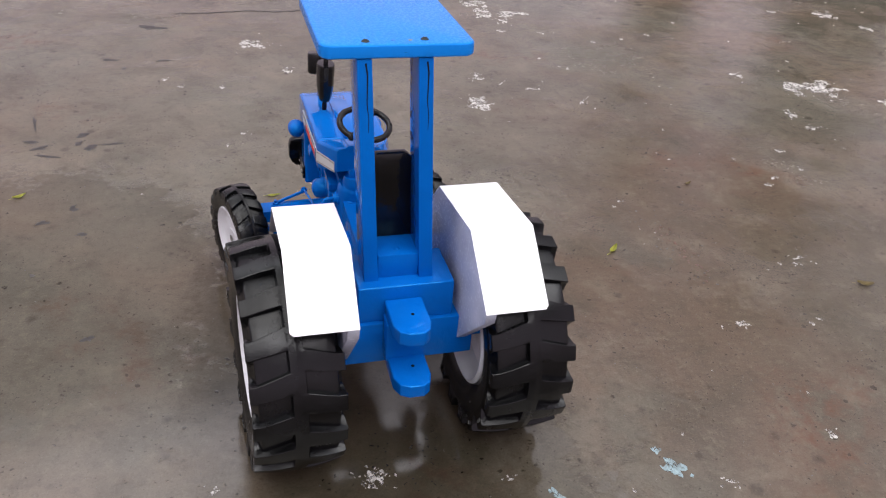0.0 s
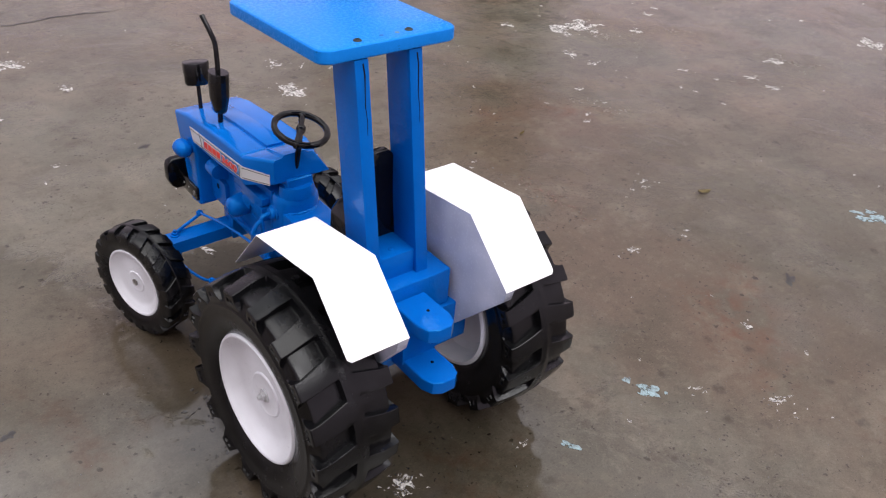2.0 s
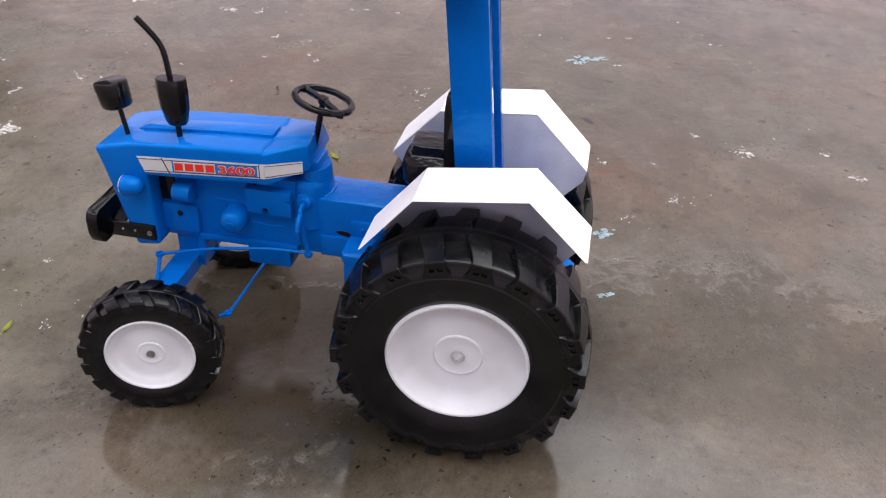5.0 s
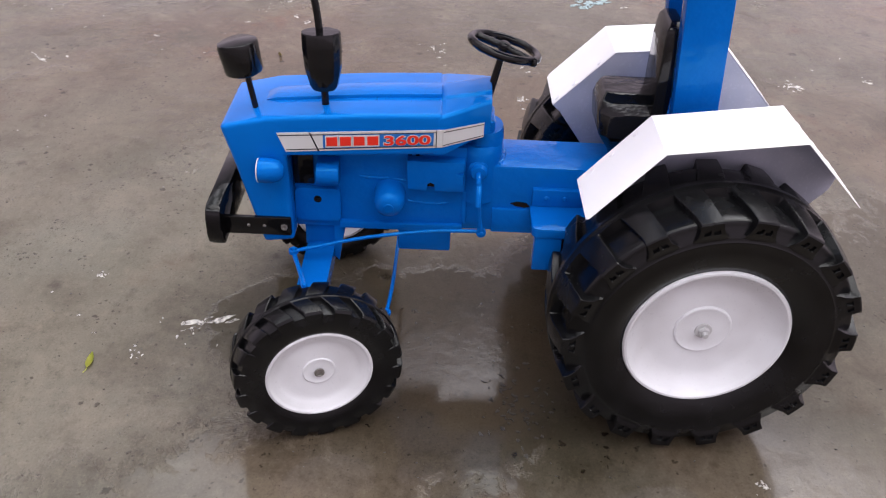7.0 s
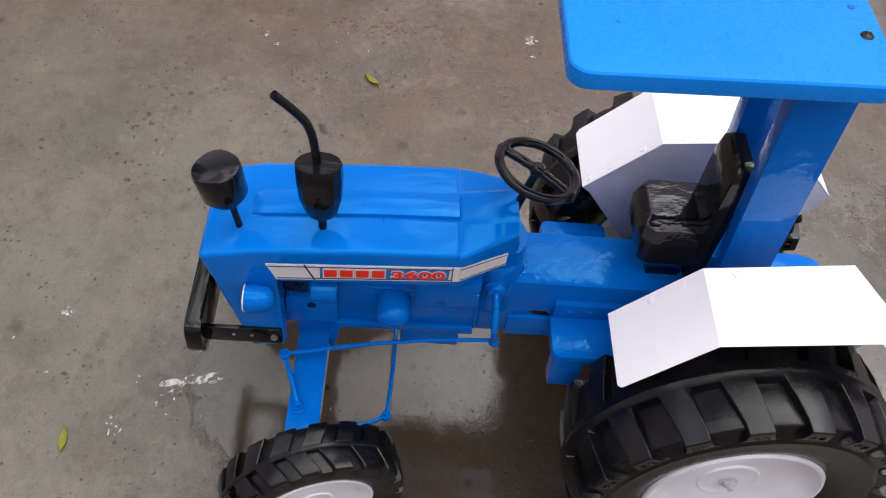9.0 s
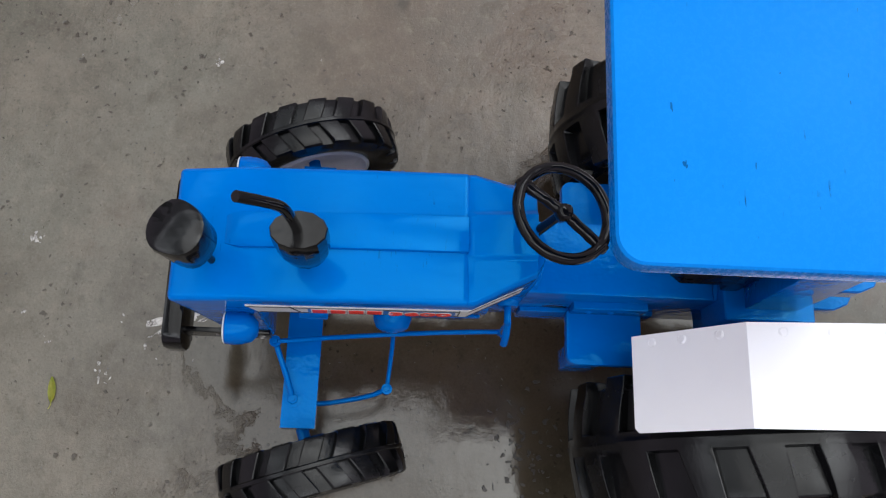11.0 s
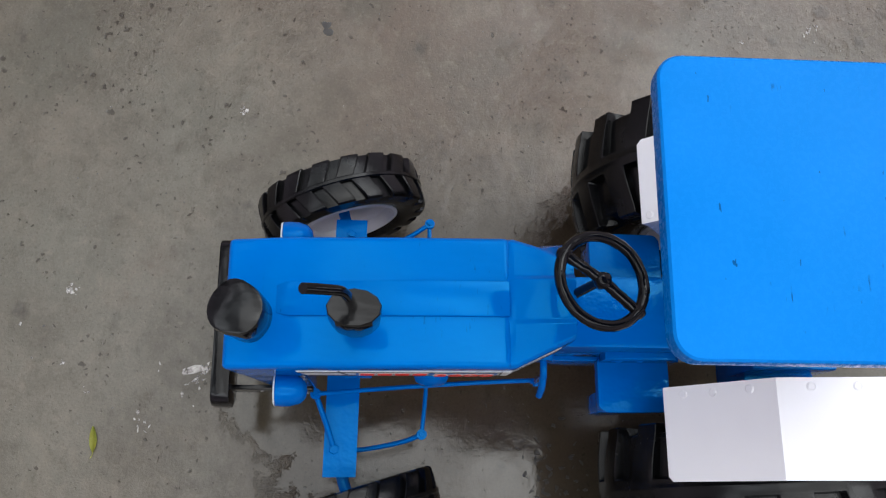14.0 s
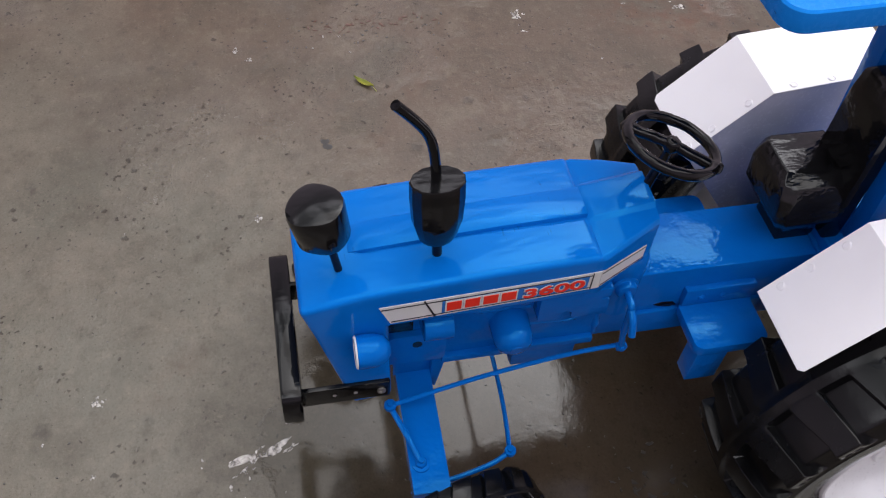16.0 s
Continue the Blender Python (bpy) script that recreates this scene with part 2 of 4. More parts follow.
    d = math_of(nt, "MINIMUM", d, ellipse(nt, v, -0.53, 0.42, 0.33, 0.4))
    d = math_of(nt, "MINIMUM", d, ellipse(nt, v, 0.08, -0.02, 0.19, 0.2))
    d = math_of(nt, "MINIMUM", d, ellipse(nt, v, -0.03, 0.46, 0.1, 0.075))
    edge = math_of(nt, "ADD", noise_of(nt, v, 11, 7, 0.75, 0.5), math_of(nt, "MULTIPLY", noise_of(nt, v, 60, 4, 0.7), 0.35))
    d = math_of(nt, "ADD", d, math_of(nt, "MULTIPLY_ADD", edge, 1.1, -0.74))
    wet = ramp(nt, d, 1.04, 0.93)
    # under the tractor: soaked concrete plus the tractor's shade, painted into the colour
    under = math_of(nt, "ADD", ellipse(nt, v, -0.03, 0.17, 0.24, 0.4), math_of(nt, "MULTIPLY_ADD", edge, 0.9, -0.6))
    soaked_shade = ramp(nt, under, 1.25, 0.8)
    damp = ramp(nt, noise_of(nt, v, 2.6, 5, 0.6, 0.1), 0.31, 0.5)
    col = blend(nt, wet, col, (0.8, 0.79, 0.77), "MULTIPLY")
    col = blend(nt, soaked_shade, col, (0.52, 0.5, 0.46), "MULTIPLY")
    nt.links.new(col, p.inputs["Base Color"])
    dry = math_of(nt, "MULTIPLY_ADD", damp, -0.24, 0.3)
    dry = math_of(nt, "ADD", dry, ramp(nt, mottle, 0.3, 0.7, -0.03, 0.07))
    rough = node(nt, "ShaderNodeMix", {0: wet, 2: dry, 3: 0.05}).outputs[0]
    nt.links.new(rough, p.inputs["Roughness"])
    p.inputs["IOR"].default_value = 1.45
    nt.links.new(ramp(nt, wet, 0.0, 1.0, 0.5, 0.52), p.inputs["Specular IOR Level"])
    h = math_of(nt, "ADD", math_of(nt, "MULTIPLY", grit, 0.3), math_of(nt, "MULTIPLY", mottle, 0.7))
    h = math_of(nt, "ADD", h, math_of(nt, "MULTIPLY", fleck, 0.9))
    h = math_of(nt, "SUBTRACT", h, math_of(nt, "MULTIPLY", hole, 0.6))
    h = math_of(nt, "MULTIPLY", h, math_of(nt, "MULTIPLY_ADD", wet, -0.82, 1.0))
    h = math_of(nt, "MULTIPLY", h, math_of(nt, "MULTIPLY_ADD", damp, -0.84, 1.0))
    relief(nt, p, h, 0.9, 0.0045)
    return m


CONCRETE = concrete()


def plain(name, a, b, scale, rough):
    m, nt, p = shader(name)
    v = coords(nt)
    nt.links.new(blend(nt, ramp(nt, noise_of(nt, v, scale, 4, 0.65), 0.35, 0.65), a, b), p.inputs["Base Color"])
    p.inputs["Roughness"].default_value = rough
    return m


def worn(name, a, b, scale, rough, lo, hi):
    """A thin dried film, worn through in places."""
    m, nt, p = shader(name)
    v = coords(nt)
    nt.links.new(blend(nt, ramp(nt, noise_of(nt, v, scale, 4, 0.65), 0.35, 0.65), a, b), p.inputs["Base Color"])
    gap = math_of(nt, "ADD", math_of(nt, "MULTIPLY", noise_of(nt, v, scale * 0.7, 5, 0.7, 0.6), 0.65), math_of(nt, "MULTIPLY", noise_of(nt, v, scale * 0.2, 3, 0.6), 0.35))
    nt.links.new(ramp(nt, gap, lo, hi), p.inputs["Alpha"])
    p.inputs["Roughness"].default_value = rough
    return m


CHALK = worn("white_droppings", (0.54, 0.52, 0.5), (0.3, 0.28, 0.26), 170, 0.75, 0.43, 0.58)
PALE_BLUE = worn("pale_blue_paint", (0.26, 0.36, 0.39), (0.13, 0.17, 0.18), 150, 0.6, 0.40, 0.50)
STAIN = plain("dark_damp_stain", (0.016, 0.0135, 0.0125), (0.034, 0.029, 0.027), 60, 0.45)
WALL = plain("dark_plaster", (0.03, 0.034, 0.025), (0.05, 0.05, 0.038), 6, 0.8)
RUST = plain("rust_specks", (0.085, 0.03, 0.018), (0.05, 0.022, 0.015), 200, 0.6)
LEAF = plain("yellow_leaf", (0.36, 0.34, 0.035), (0.22, 0.27, 0.03), 90, 0.5)
LEAF_OLD = plain("brown_leaf", (0.2, 0.15, 0.05), (0.12, 0.09, 0.035), 90, 0.6)


# ---- mesh helpers ----
def part(name, bm, material, parent=None, label="", smooth=35):
    me = bpy.data.meshes.new(name)
    bmesh.ops.recalc_face_normals(bm, faces=bm.faces)
    bm.to_mesh(me)
    bm.free()
    me.materials.append(material)
    me.shade_smooth()
    me.set_sharp_from_angle(angle=radians(smooth))
    ob = new(name, me)
    ob.parent = parent
    if label:
        tagged(ob, label)
    return ob


def soften(bm, width, segments=2, angle=30):
    bmesh.ops.recalc_face_normals(bm, faces=bm.faces)
    bm.normal_update()
    es = [e for e in bm.edges if len(e.link_faces) == 2 and e.calc_face_angle(0) > radians(angle)]
    bmesh.ops.bevel(bm, geom=es, offset=width, segments=segments, profile=0.6, affect="EDGES", clamp_overlap=True)
    return bm


def hexa(bm, pts):
    """A box from eight corners: four below, four above, both the same way round."""
    vs = [bm.verts.new(p) for p in pts]
    for f in ((3, 2, 1, 0), (4, 5, 6, 7), (0, 1, 5, 4), (1, 2, 6, 5), (2, 3, 7, 6), (3, 0, 4, 7)):
        bm.faces.new([vs[i] for i in f])
    return vs


def box(x0, x1, y0, y1, z0, z1, bevel=0.002, segs=2):
    bm = bmesh.new()
    hexa(bm, [(x0, y0, z0), (x1, y0, z0), (x1, y1, z0), (x0, y1, z0), (x0, y0, z1), (x1, y0, z1), (x1, y1, z1), (x0, y1, z1)])
    return soften(bm, bevel, segs) if bevel else bm


def slab(pts, axis, a, b, bevel=0.0015, segs=2):
    """A flat outline (two coordinates a point) drawn out along an axis from a to b."""
    put = {"x": lambda p, t: (t, p[0], p[1]), "y": lambda p, t: (p[0], t, p[1]), "z": lambda p, t: (p[0], p[1], t)}[axis]
    bm = bmesh.new()
    lo, hi = [bm.verts.new(put(p, a)) for p in pts], [bm.verts.new(put(p, b)) for p in pts]
    n = len(pts)
    bm.faces.new(lo[::-1]), bm.faces.new(hi)
    for i in range(n):
        bm.faces.new((lo[i], lo[(i + 1) % n], hi[(i + 1) % n], hi[i]))
    return soften(bm, bevel, segs, 40) if bevel else bm


def rounded(x0, x1, y0, y1, r, n=6):
    out = []
    for cx, cy, a0 in ((x1 - r, y1 - r, 0), (x0 + r, y1 - r, 90), (x0 + r, y0 + r, 180), (x1 - r, y0 + r, 270)):
        out += [(cx + r * math.cos(radians(a0 + 90 * i / n)), cy + r * math.sin(radians(a0 + 90 * i / n))) for i in range(n + 1)]
    return out


def tube(bm, path, r, sides=12, r_end=None, caps=True):
    """A round bar along a path of points."""
    path = [Vector(p) for p in path]
    r_end = r if r_end is None else r_end
    rings, side = [], None
    for i, p in enumerate(path):
        d = (path[min(i + 1, len(path) - 1)] - path[max(i - 1, 0)]).normalized()
        if side is None:
            side = d.orthogonal().normalized()
        side = (side - d * side.dot(d)).normalized()
        up = d.cross(side)
        rr = r + (r_end - r) * i / max(1, len(path) - 1)
        rings.append([bm.verts.new(p + (side * math.cos(2 * math.pi * k / sides) + up * math.sin(2 * math.pi * k / sides)) * rr) for k in range(sides)])
    for a, b in zip(rings, rings[1:]):
        for k in range(sides):
            bm.faces.new((a[k], a[(k + 1) % sides], b[(k + 1) % sides], b[k]))
    if caps:
        bm.faces.new(rings[0][::-1]), bm.faces.new(rings[-1])
    return bm


def bend(pts, n=6):
    """A smooth line through a few points."""
    pts = [Vector(p) for p in pts]
    out = []
    for i in range(len(pts) - 1):
        p0, p1, p2, p3 = pts[max(i - 1, 0)], pts[i], pts[i + 1], pts[min(i + 2, len(pts) - 1)]
        for k in range(n):
            t = k / n
            out.append(0.5 * (2 * p1 + (p2 - p0) * t + (2 * p0 - 5 * p1 + 4 * p2 - p3) * t * t + (3 * p1 - p0 - 3 * p2 + p3) * t ** 3))
    return out + [pts[-1]]


def turned(bm, profile, sides, m=Matrix(), closed=False):
    """Turn a profile of (radius, along) about the z axis, then place it by m."""
    rings = []
    for r, h in profile:
        if r < 1e-6:
            rings.append([bm.verts.new(m @ Vector((0, 0, h)))])
        else:
            rings.append([bm.verts.new(m @ Vector((r * math.cos(2 * math.pi * k / sides), r * math.sin(2 * math.pi * k / sides), h))) for k in range(sides)])
    pairs = list(zip(rings, rings[1:])) + ([(rings[-1], rings[0])] if closed else [])
    for a, b in pairs:
        for k in range(sides):
            j = (k + 1) % sides
            if len(a) == 1 and len(b) == 1:
                continue
            if len(a) == 1:
                bm.faces.new((a[0], b[j], b[k]))
            elif len(b) == 1:
                bm.faces.new((a[k], a[j], b[0]))
            else:
                bm.faces.new((a[k], a[j], b[j], b[k]))
    return bm


def along(p, d):
    """A pose at p whose z axis points along d."""
    return Matrix.Translation(p) @ Vector(d).to_track_quat("Z", "Y").to_matrix().to_4x4()


def screw(parent, p, d, r=0.0045, material=None, name="screw"):
    """A domed head with a cross slot."""
    bm = bmesh.new()
    m = along(p, d)
    turned(bm, [(0, r * 0.42), (r * 0.5, r * 0.36), (r * 0.85, r * 0.18), (r, 0), (r, -r * 0.4)], 14, m)
    for a in (0, 90):
        c, s = math.cos(radians(a + 25)), math.sin(radians(a + 25))
        q = [(c * u - s * w, s * u + c * w) for u, w in ((-r * 0.55, -r * 0.09), (r * 0.55, -r * 0.09), (r * 0.55, r * 0.09), (-r * 0.55, r * 0.09))]
        hexa(bm, [m @ Vector((x, y, h)) for h in (r * 0.2, r * 0.46) for x, y in q])
    return part(name, bm, material or STEEL, parent)


def lumpy(bm, amount):
    """Uneven hand-filled surface."""
    for v in bm.verts:
        v.co += amount * noise.noise_vector(v.co * 160) + amount * 0.6 * noise.noise_vector(v.co * 420)


def flat_screw(parent, p, d, r, material):
    """A painted-over flat head with a groove round it."""
    bm = bmesh.new()
    turned(bm, [(0, 0.0007), (r * 0.68, 0.0006), (r * 0.76, -0.0006), (r * 0.84, -0.0006), (r * 0.9, 0.0005), (r, 0.0002), (r * 1.05, -0.0006)], 18, along(p, d))
    return part("screw", bm, material, parent)


def hexnut(parent, p, d, r, h, material, name="nut"):
    bm = bmesh.new()
    m = along(p, d)
    turned(bm, [(0, 0), (r, 0), (r, h * 0.85), (r * 0.85, h), (0, h)], 6, m)
    turned(bm, [(r * 1.5, -h * 0.1), (r * 1.5, h * 0.25), (r * 0.8, h * 0.3)], 16, m)
    turned(bm, [(r * 0.5, h), (r * 0.5, h * 1.7), (0, h * 1.75)], 10, m)
    return part(name, bm, material, parent)


# ---- ground ----
bm = bmesh.new()
S = 120.0
bm.faces.new([bm.verts.new(p) for p in ((-S, -S, 0), (S, -S, 0), (S, S, 0), (-S, S, 0))])
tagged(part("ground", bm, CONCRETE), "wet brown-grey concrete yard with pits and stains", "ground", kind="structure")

# ---- two tall dark pillars at the far edge of the yard, mirrored in the wet ground ----
for n, x, y, w, h in ((1, 3.85, 6.1, 0.5, 4.7), (2, 5.05, 5.3, 1.0, 5.1)):
    bm = box(-w / 2, w / 2, -0.3, 0.3, 0, h, 0.02)
    ob = part("pillar_%d" % n, bm, WALL)
    ob.matrix_world = pose(x, y, 0, 0, 0, -38)
    tagged(ob, "plain dark plastered pillar at the edge of the yard", "pillar", kind="structure")

# ---- the toy tractor ----
tractor = tagged(new("toy_tractor"), "blue hand-painted wooden toy tractor on wet concrete", "toy tractor")


# wheels
def tread(rows, cols, lugs, slope, half, name, parent, label):
    """A tyre about the z axis. rows run from the rim to the middle: floor radius and width, bar radius and width, the bar's breadth, dent.
    cols run round one pitch: place, how far up from floor to bar, dent."""
    bm = bmesh.new()
    for sign, shift in ((-1, 0.0), (1, 0.5)):
        rings = []
        for fr, fw, br, bw, wide, dent in rows:
            ring = []
            for i in range(lugs):
                for f, up, hole in cols:
                    g = max(-0.49, min(0.49, f * wide)) if abs(f) < 0.34 else f
                    rr, u = fr + (br - fr) * up, fw + (bw - fw) * up
                    if hole and dent:
                        u -= 0.04
                    a = (i + shift + g) * 2 * math.pi / lugs - slope * min(1.0, u / 0.9)
                    ring.append(bm.verts.new((rr * math.cos(a), rr * math.sin(a), sign * u * half)))
            rings.append(ring)
        n = len(rings[0])
        for p, q in zip(rings, rings[1:]):
            for i in range(n):
                f = (p[i], p[(i + 1) % n], q[(i + 1) % n], q[i])
                bm.faces.new(f if sign > 0 else f[::-1])
    bmesh.ops.remove_doubles(bm, verts=bm.verts, dist=0.00002)
    return part(name, bm, RUBBER, parent, label, 26)


def rear_tyre(R, rim, half, slope, parent):
    """Broad bars with a clawed foot and two dents on the shoulder, and sunken trapezoid pockets open to the shoulder."""
    same = [(q, w, q, w, 1.0, 0) for q, w in ((rim - 0.006, 0.72), (rim, 0.81), (rim + 0.008, 0.89), (rim + 0.018, 0.955), (rim + 0.028, 0.985), (rim + 0.036, 0.985), (rim + 0.0375, 0.994), (rim + 0.0392, 0.994), (rim + 0.0405, 0.98), (rim + 0.0425, 0.972))]
    t = rim + 0.0435
    rows = same + [(t, 0.966, t, 0.974, 1.7, 0), (t + 0.003, 0.942, t + 0.0032, 0.996, 1.55, 0), (t + 0.006, 0.918, t + 0.0066, 1.012, 1.34, 0), (t + 0.0066, 0.914, t + 0.0074, 1.014, 1.3, 1), (t + 0.0098, 0.892, t + 0.0122, 1.026, 1.1, 1), (t + 0.0101, 0.89, t + 0.0128, 1.028, 1.08, 0),
                   (R - 0.0128, 0.88, R - 0.0068, 1.035, 1.02, 0), (R - 0.0112, 0.868, R - 0.0052, 1.015, 1.0, 0), (R - 0.0104, 0.852, R - 0.0047, 0.97, 1.0, 0), (R - 0.0098, 0.82, R - 0.0038, 0.84, 1.0, 0), (R - 0.0092, 0.66, R - 0.002, 0.66, 1.06, 0), (R - 0.009, 0.44, R - 0.0006, 0.44, 1.14, 0),
                   (R - 0.009, 0.185, R, 0.185, 1.22, 0), (R - 0.0002, 0.15, R, 0.15, 1.22, 0), (R, 0.05, R, 0.05, 1.0, 0), (R + 0.0007, 0.02, R + 0.0007, 0.02, 1.0, 0), (R + 0.0007, 0.0, R + 0.0007, 0.0, 1.0, 0)]
    b = 0.205
    cols = [(-b - 0.022, 0, 0), (-b, 0.93, 0), (-b + 0.012, 1, 0), (-b * 0.62, 1, 0), (-b * 0.56, 1, 1), (-b * 0.16, 1, 1), (-b * 0.08, 1, 0), (b * 0.1, 1, 0), (b * 0.18, 1, 1), (b * 0.56, 1, 1), (b * 0.62, 1, 0), (b - 0.012, 1, 0), (b, 0.93, 0), (b + 0.022, 0, 0), (0.42, 0, 0), (0.5, 0, 0), (0.58, 0, 0)]
    return tread(rows, cols, 18, slope, half, "tyre", parent, "black rubber tyre with broad slanted tread bars")


def front_tyre(R, rim, half, slope, parent):
    """Broad rounded bars set in a chevron, proud of a smooth carcass."""
    same = [(q, w, q, w, 1.0, 0) for q, w in ((rim - 0.004, 0.72), (rim, 0.83), (rim + 0.006, 0.93), (rim + 0.012, 0.985), (rim + 0.0165, 0.995))]
    rows = same + [(rim + 0.0195, 0.985, rim + 0.0198, 0.99, 0.8, 0), (rim + 0.0212, 0.965, rim + 0.0226, 1.0, 0.95, 0), (R - 0.0068, 0.94, R - 0.004, 0.99, 1.0, 0), (R - 0.0066, 0.88, R - 0.0014, 0.93, 1.0, 0), (R - 0.006, 0.78, R - 0.0004, 0.82, 1.0, 0), (R - 0.0052, 0.55, R, 0.55, 1.0, 0),
                   (R - 0.005, 0.13, R, 0.13, 1.0, 0), (R - 0.0006, 0.1, R - 0.0002, 0.1, 1.0, 0), (R + 0.0007, 0.06, R + 0.0007, 0.06, 1.0, 0), (R + 0.0007, 0.0, R + 0.0007, 0.0, 1.0, 0)]
    b = 0.3
    cols = [(-b - 0.02, 0, 0), (-b, 0.86, 0), (-b + 0.03, 1, 0), (-b * 0.4, 1, 0), (b * 0.4, 1, 0), (b - 0.03, 1, 0), (b, 0.86, 0), (b + 0.02, 0, 0), (0.42, 0, 0), (0.5, 0, 0), (0.58, 0, 0)]
    return tread(rows, cols, 18, slope, half, "tyre", parent, "black rubber tyre with broad rounded tread bars")


def wheel(name, label, R, rim, half, slope, hub_r, bolt, m):
    """The disc is the part; tyre and nut belong to it. Outer side towards +z."""
    bm = bmesh.new()
    k = rim / 0.08
    d = half
    face = d * 0.57
    prof = [(rim + 0.001, d * 0.76), (rim + 0.0016, d * 0.84), (rim, d * 0.885), (rim - 0.0022 * k, d * 0.885), (rim - 0.0038 * k, d * 0.86), (rim - 0.0046 * k, d * 0.835),
            (rim - 0.0075 * k, d * 0.78), (rim - 0.013 * k, face + 0.0062 * k), (rim - 0.0175 * k, face + 0.0034 * k), (rim - 0.0215 * k, face + 0.0016 * k), (rim - 0.026 * k, face + 0.0007 * k), (rim - 0.033 * k, face + 0.0003 * k), (hub_r + 0.0006, face + 0.0002),
            (hub_r + 0.0002, face + 0.0014 * k), (hub_r - 0.0004 * k, face + 0.0022 * k), (hub_r - 0.0016 * k, face + 0.0025 * k), (hub_r - 0.0032 * k, face + 0.0019 * k), (hub_r * 0.5, face + 0.0021 * k), (0, face + 0.0022 * k)]
    turned(bm, prof, 72)
    back = [(rim + 0.001, -d * 0.86), (rim - 0.004 * k, -d * 0.9), (rim - 0.012 * k, -d * 0.4), (rim - 0.02 * k, -d * 0.3), (0, -d * 0.3)]
    turned(bm, back, 72)
    turned(bm, [(rim + 0.001, -d * 0.86), (rim + 0.001, d * 0.86)], 72)
    disc = part(name, bm, RIM, tractor, label, 25)
    disc.matrix_local = m
    (rear_tyre if bolt == "nut" else front_tyre)(R, rim, half, slope, disc)
    if bolt == "nut":
        hexnut(disc, (0, 0, face + 0.0026 * k), (0, 0, 1), 0.0058, 0.0055, ZINC, "wheel_nut")
    else:
        b = bmesh.new()
        turned(b, [(0.0052, face + 0.0028), (0.0052, face + 0.0042), (0.0036, face + 0.0046), (0.0034, face + 0.0037), (0, face + 0.0037)], 18)
        part("wheel_bolt", b, STEEL, disc)
    return disc


for side, x, y, spin, toe in ((-1, -0.1505, -0.001, 0.1, 3.0), (1, 0.144, 0.014, 0.3, 0.6)):
    turn = pose(0, 0, 0, 0, 0, toe) @ pose(0, 0, 0, 0, 90 * side, 0) @ pose(0, 0, 0, 0, 0, math.degrees(spin))
    wheel("rear_wheel", "white dished rear wheel with large tyre", 0.1503, 0.0813, 0.0535, 0.075 * side * -1, 0.0285, "nut", pose(x, y, 0.1508) @ turn)
for side, x, y, spin in ((-1, -0.181, 0.383, 0.0), (1, 0.134, 0.402, 0.2)):
    turn = pose(0, 0, 0, 0, 0, 16.6) @ pose(0, 0, 0, 0, 90 * side, 0) @ pose(0, 0, 0, 0, 0, math.degrees(spin))
    wheel("front_wheel", "white dished front wheel turned to steer", 0.0865, 0.0535, 0.0245, 0.14 * side * -1, 0.0165, "bolt", pose(x, y, 0.0862) @ turn)


# hood
def loft(rows):
    """Closed outlines of equal length joined one to the next, with end caps."""
    bm = bmesh.new()
    rings = [[bm.verts.new(p) for p in row] for row in rows]
    n = len(rings[0])
    for a, b in zip(rings, rings[1:]):
        for i in range(n):
            bm.faces.new((a[i], a[(i + 1) % n], b[(i + 1) % n], b[i]))
    bm.faces.new(rings[0][::-1]), bm.faces.new(rings[-1])
    return bm


SIDE = [(0.4515, 0.154), (0.478, 0.262), (0.487, 0.2935), (0.440, 0.3045), (0.340, 0.3125), (0.2635, 0.316), (0.2635, 0.271), (0.340, 0.2655), (0.4215, 0.2618), (0.4185, 0.158)]
hood = part("hood", slab(SIDE, "x", -0.0685, 0.0360, 0.0056, 4), BLUE, tractor, "glossy blue hood with raised centre panel and slanting nose", 40)
bm = loft([[(x0 - 0.001, y, z - 0.006), (x0, y, z + h), (x1, y, z + h), (x1 + 0.001, y, z - 0.006)]
           for y, x0, x1, z, h in ((0.446, -0.026, -0.004, 0.3035, 0.0), (0.436, -0.0285, -0.0015, 0.3048, 0.003), (0.34, -0.0285, -0.001, 0.3125, 0.0038), (0.2655, -0.0285, -0.001, 0.3160, 0.0038))])
part("raised_panel", soften(bm, 0.0006, 2, 40), BLUE, hood)
rows = []
for y, l, rt, rf, zf, zt, h in ((0.272, -0.0683, 0.0357, 0.0357, 0.2712, 0.3125, 0.0), (0.2605, -0.0680, 0.0354, 0.0372, 0.2716, 0.3156, 0.0034), (0.238, -0.0571, 0.0277, 0.0387, 0.280, 0.3192, 0.0040), (0.2145, -0.0462, 0.0162, 0.0392, 0.288, 0.3235, 0.0048)):
    rows.append([(l, y, zf), (l, y, zt - 0.003), (l + 0.003, y, zt), (-0.034, y, zt + h * 0.25), (-0.0305, y, zt + h), (0.001, y, zt + h), (0.0045, y, zt + h * 0.25), (rt - 0.003, y, zt), (rt, y, zt - 0.003), (rf, y, zf)])
part("hood_cap", soften(loft(rows), 0.0011, 2, 26), BLUE, hood)


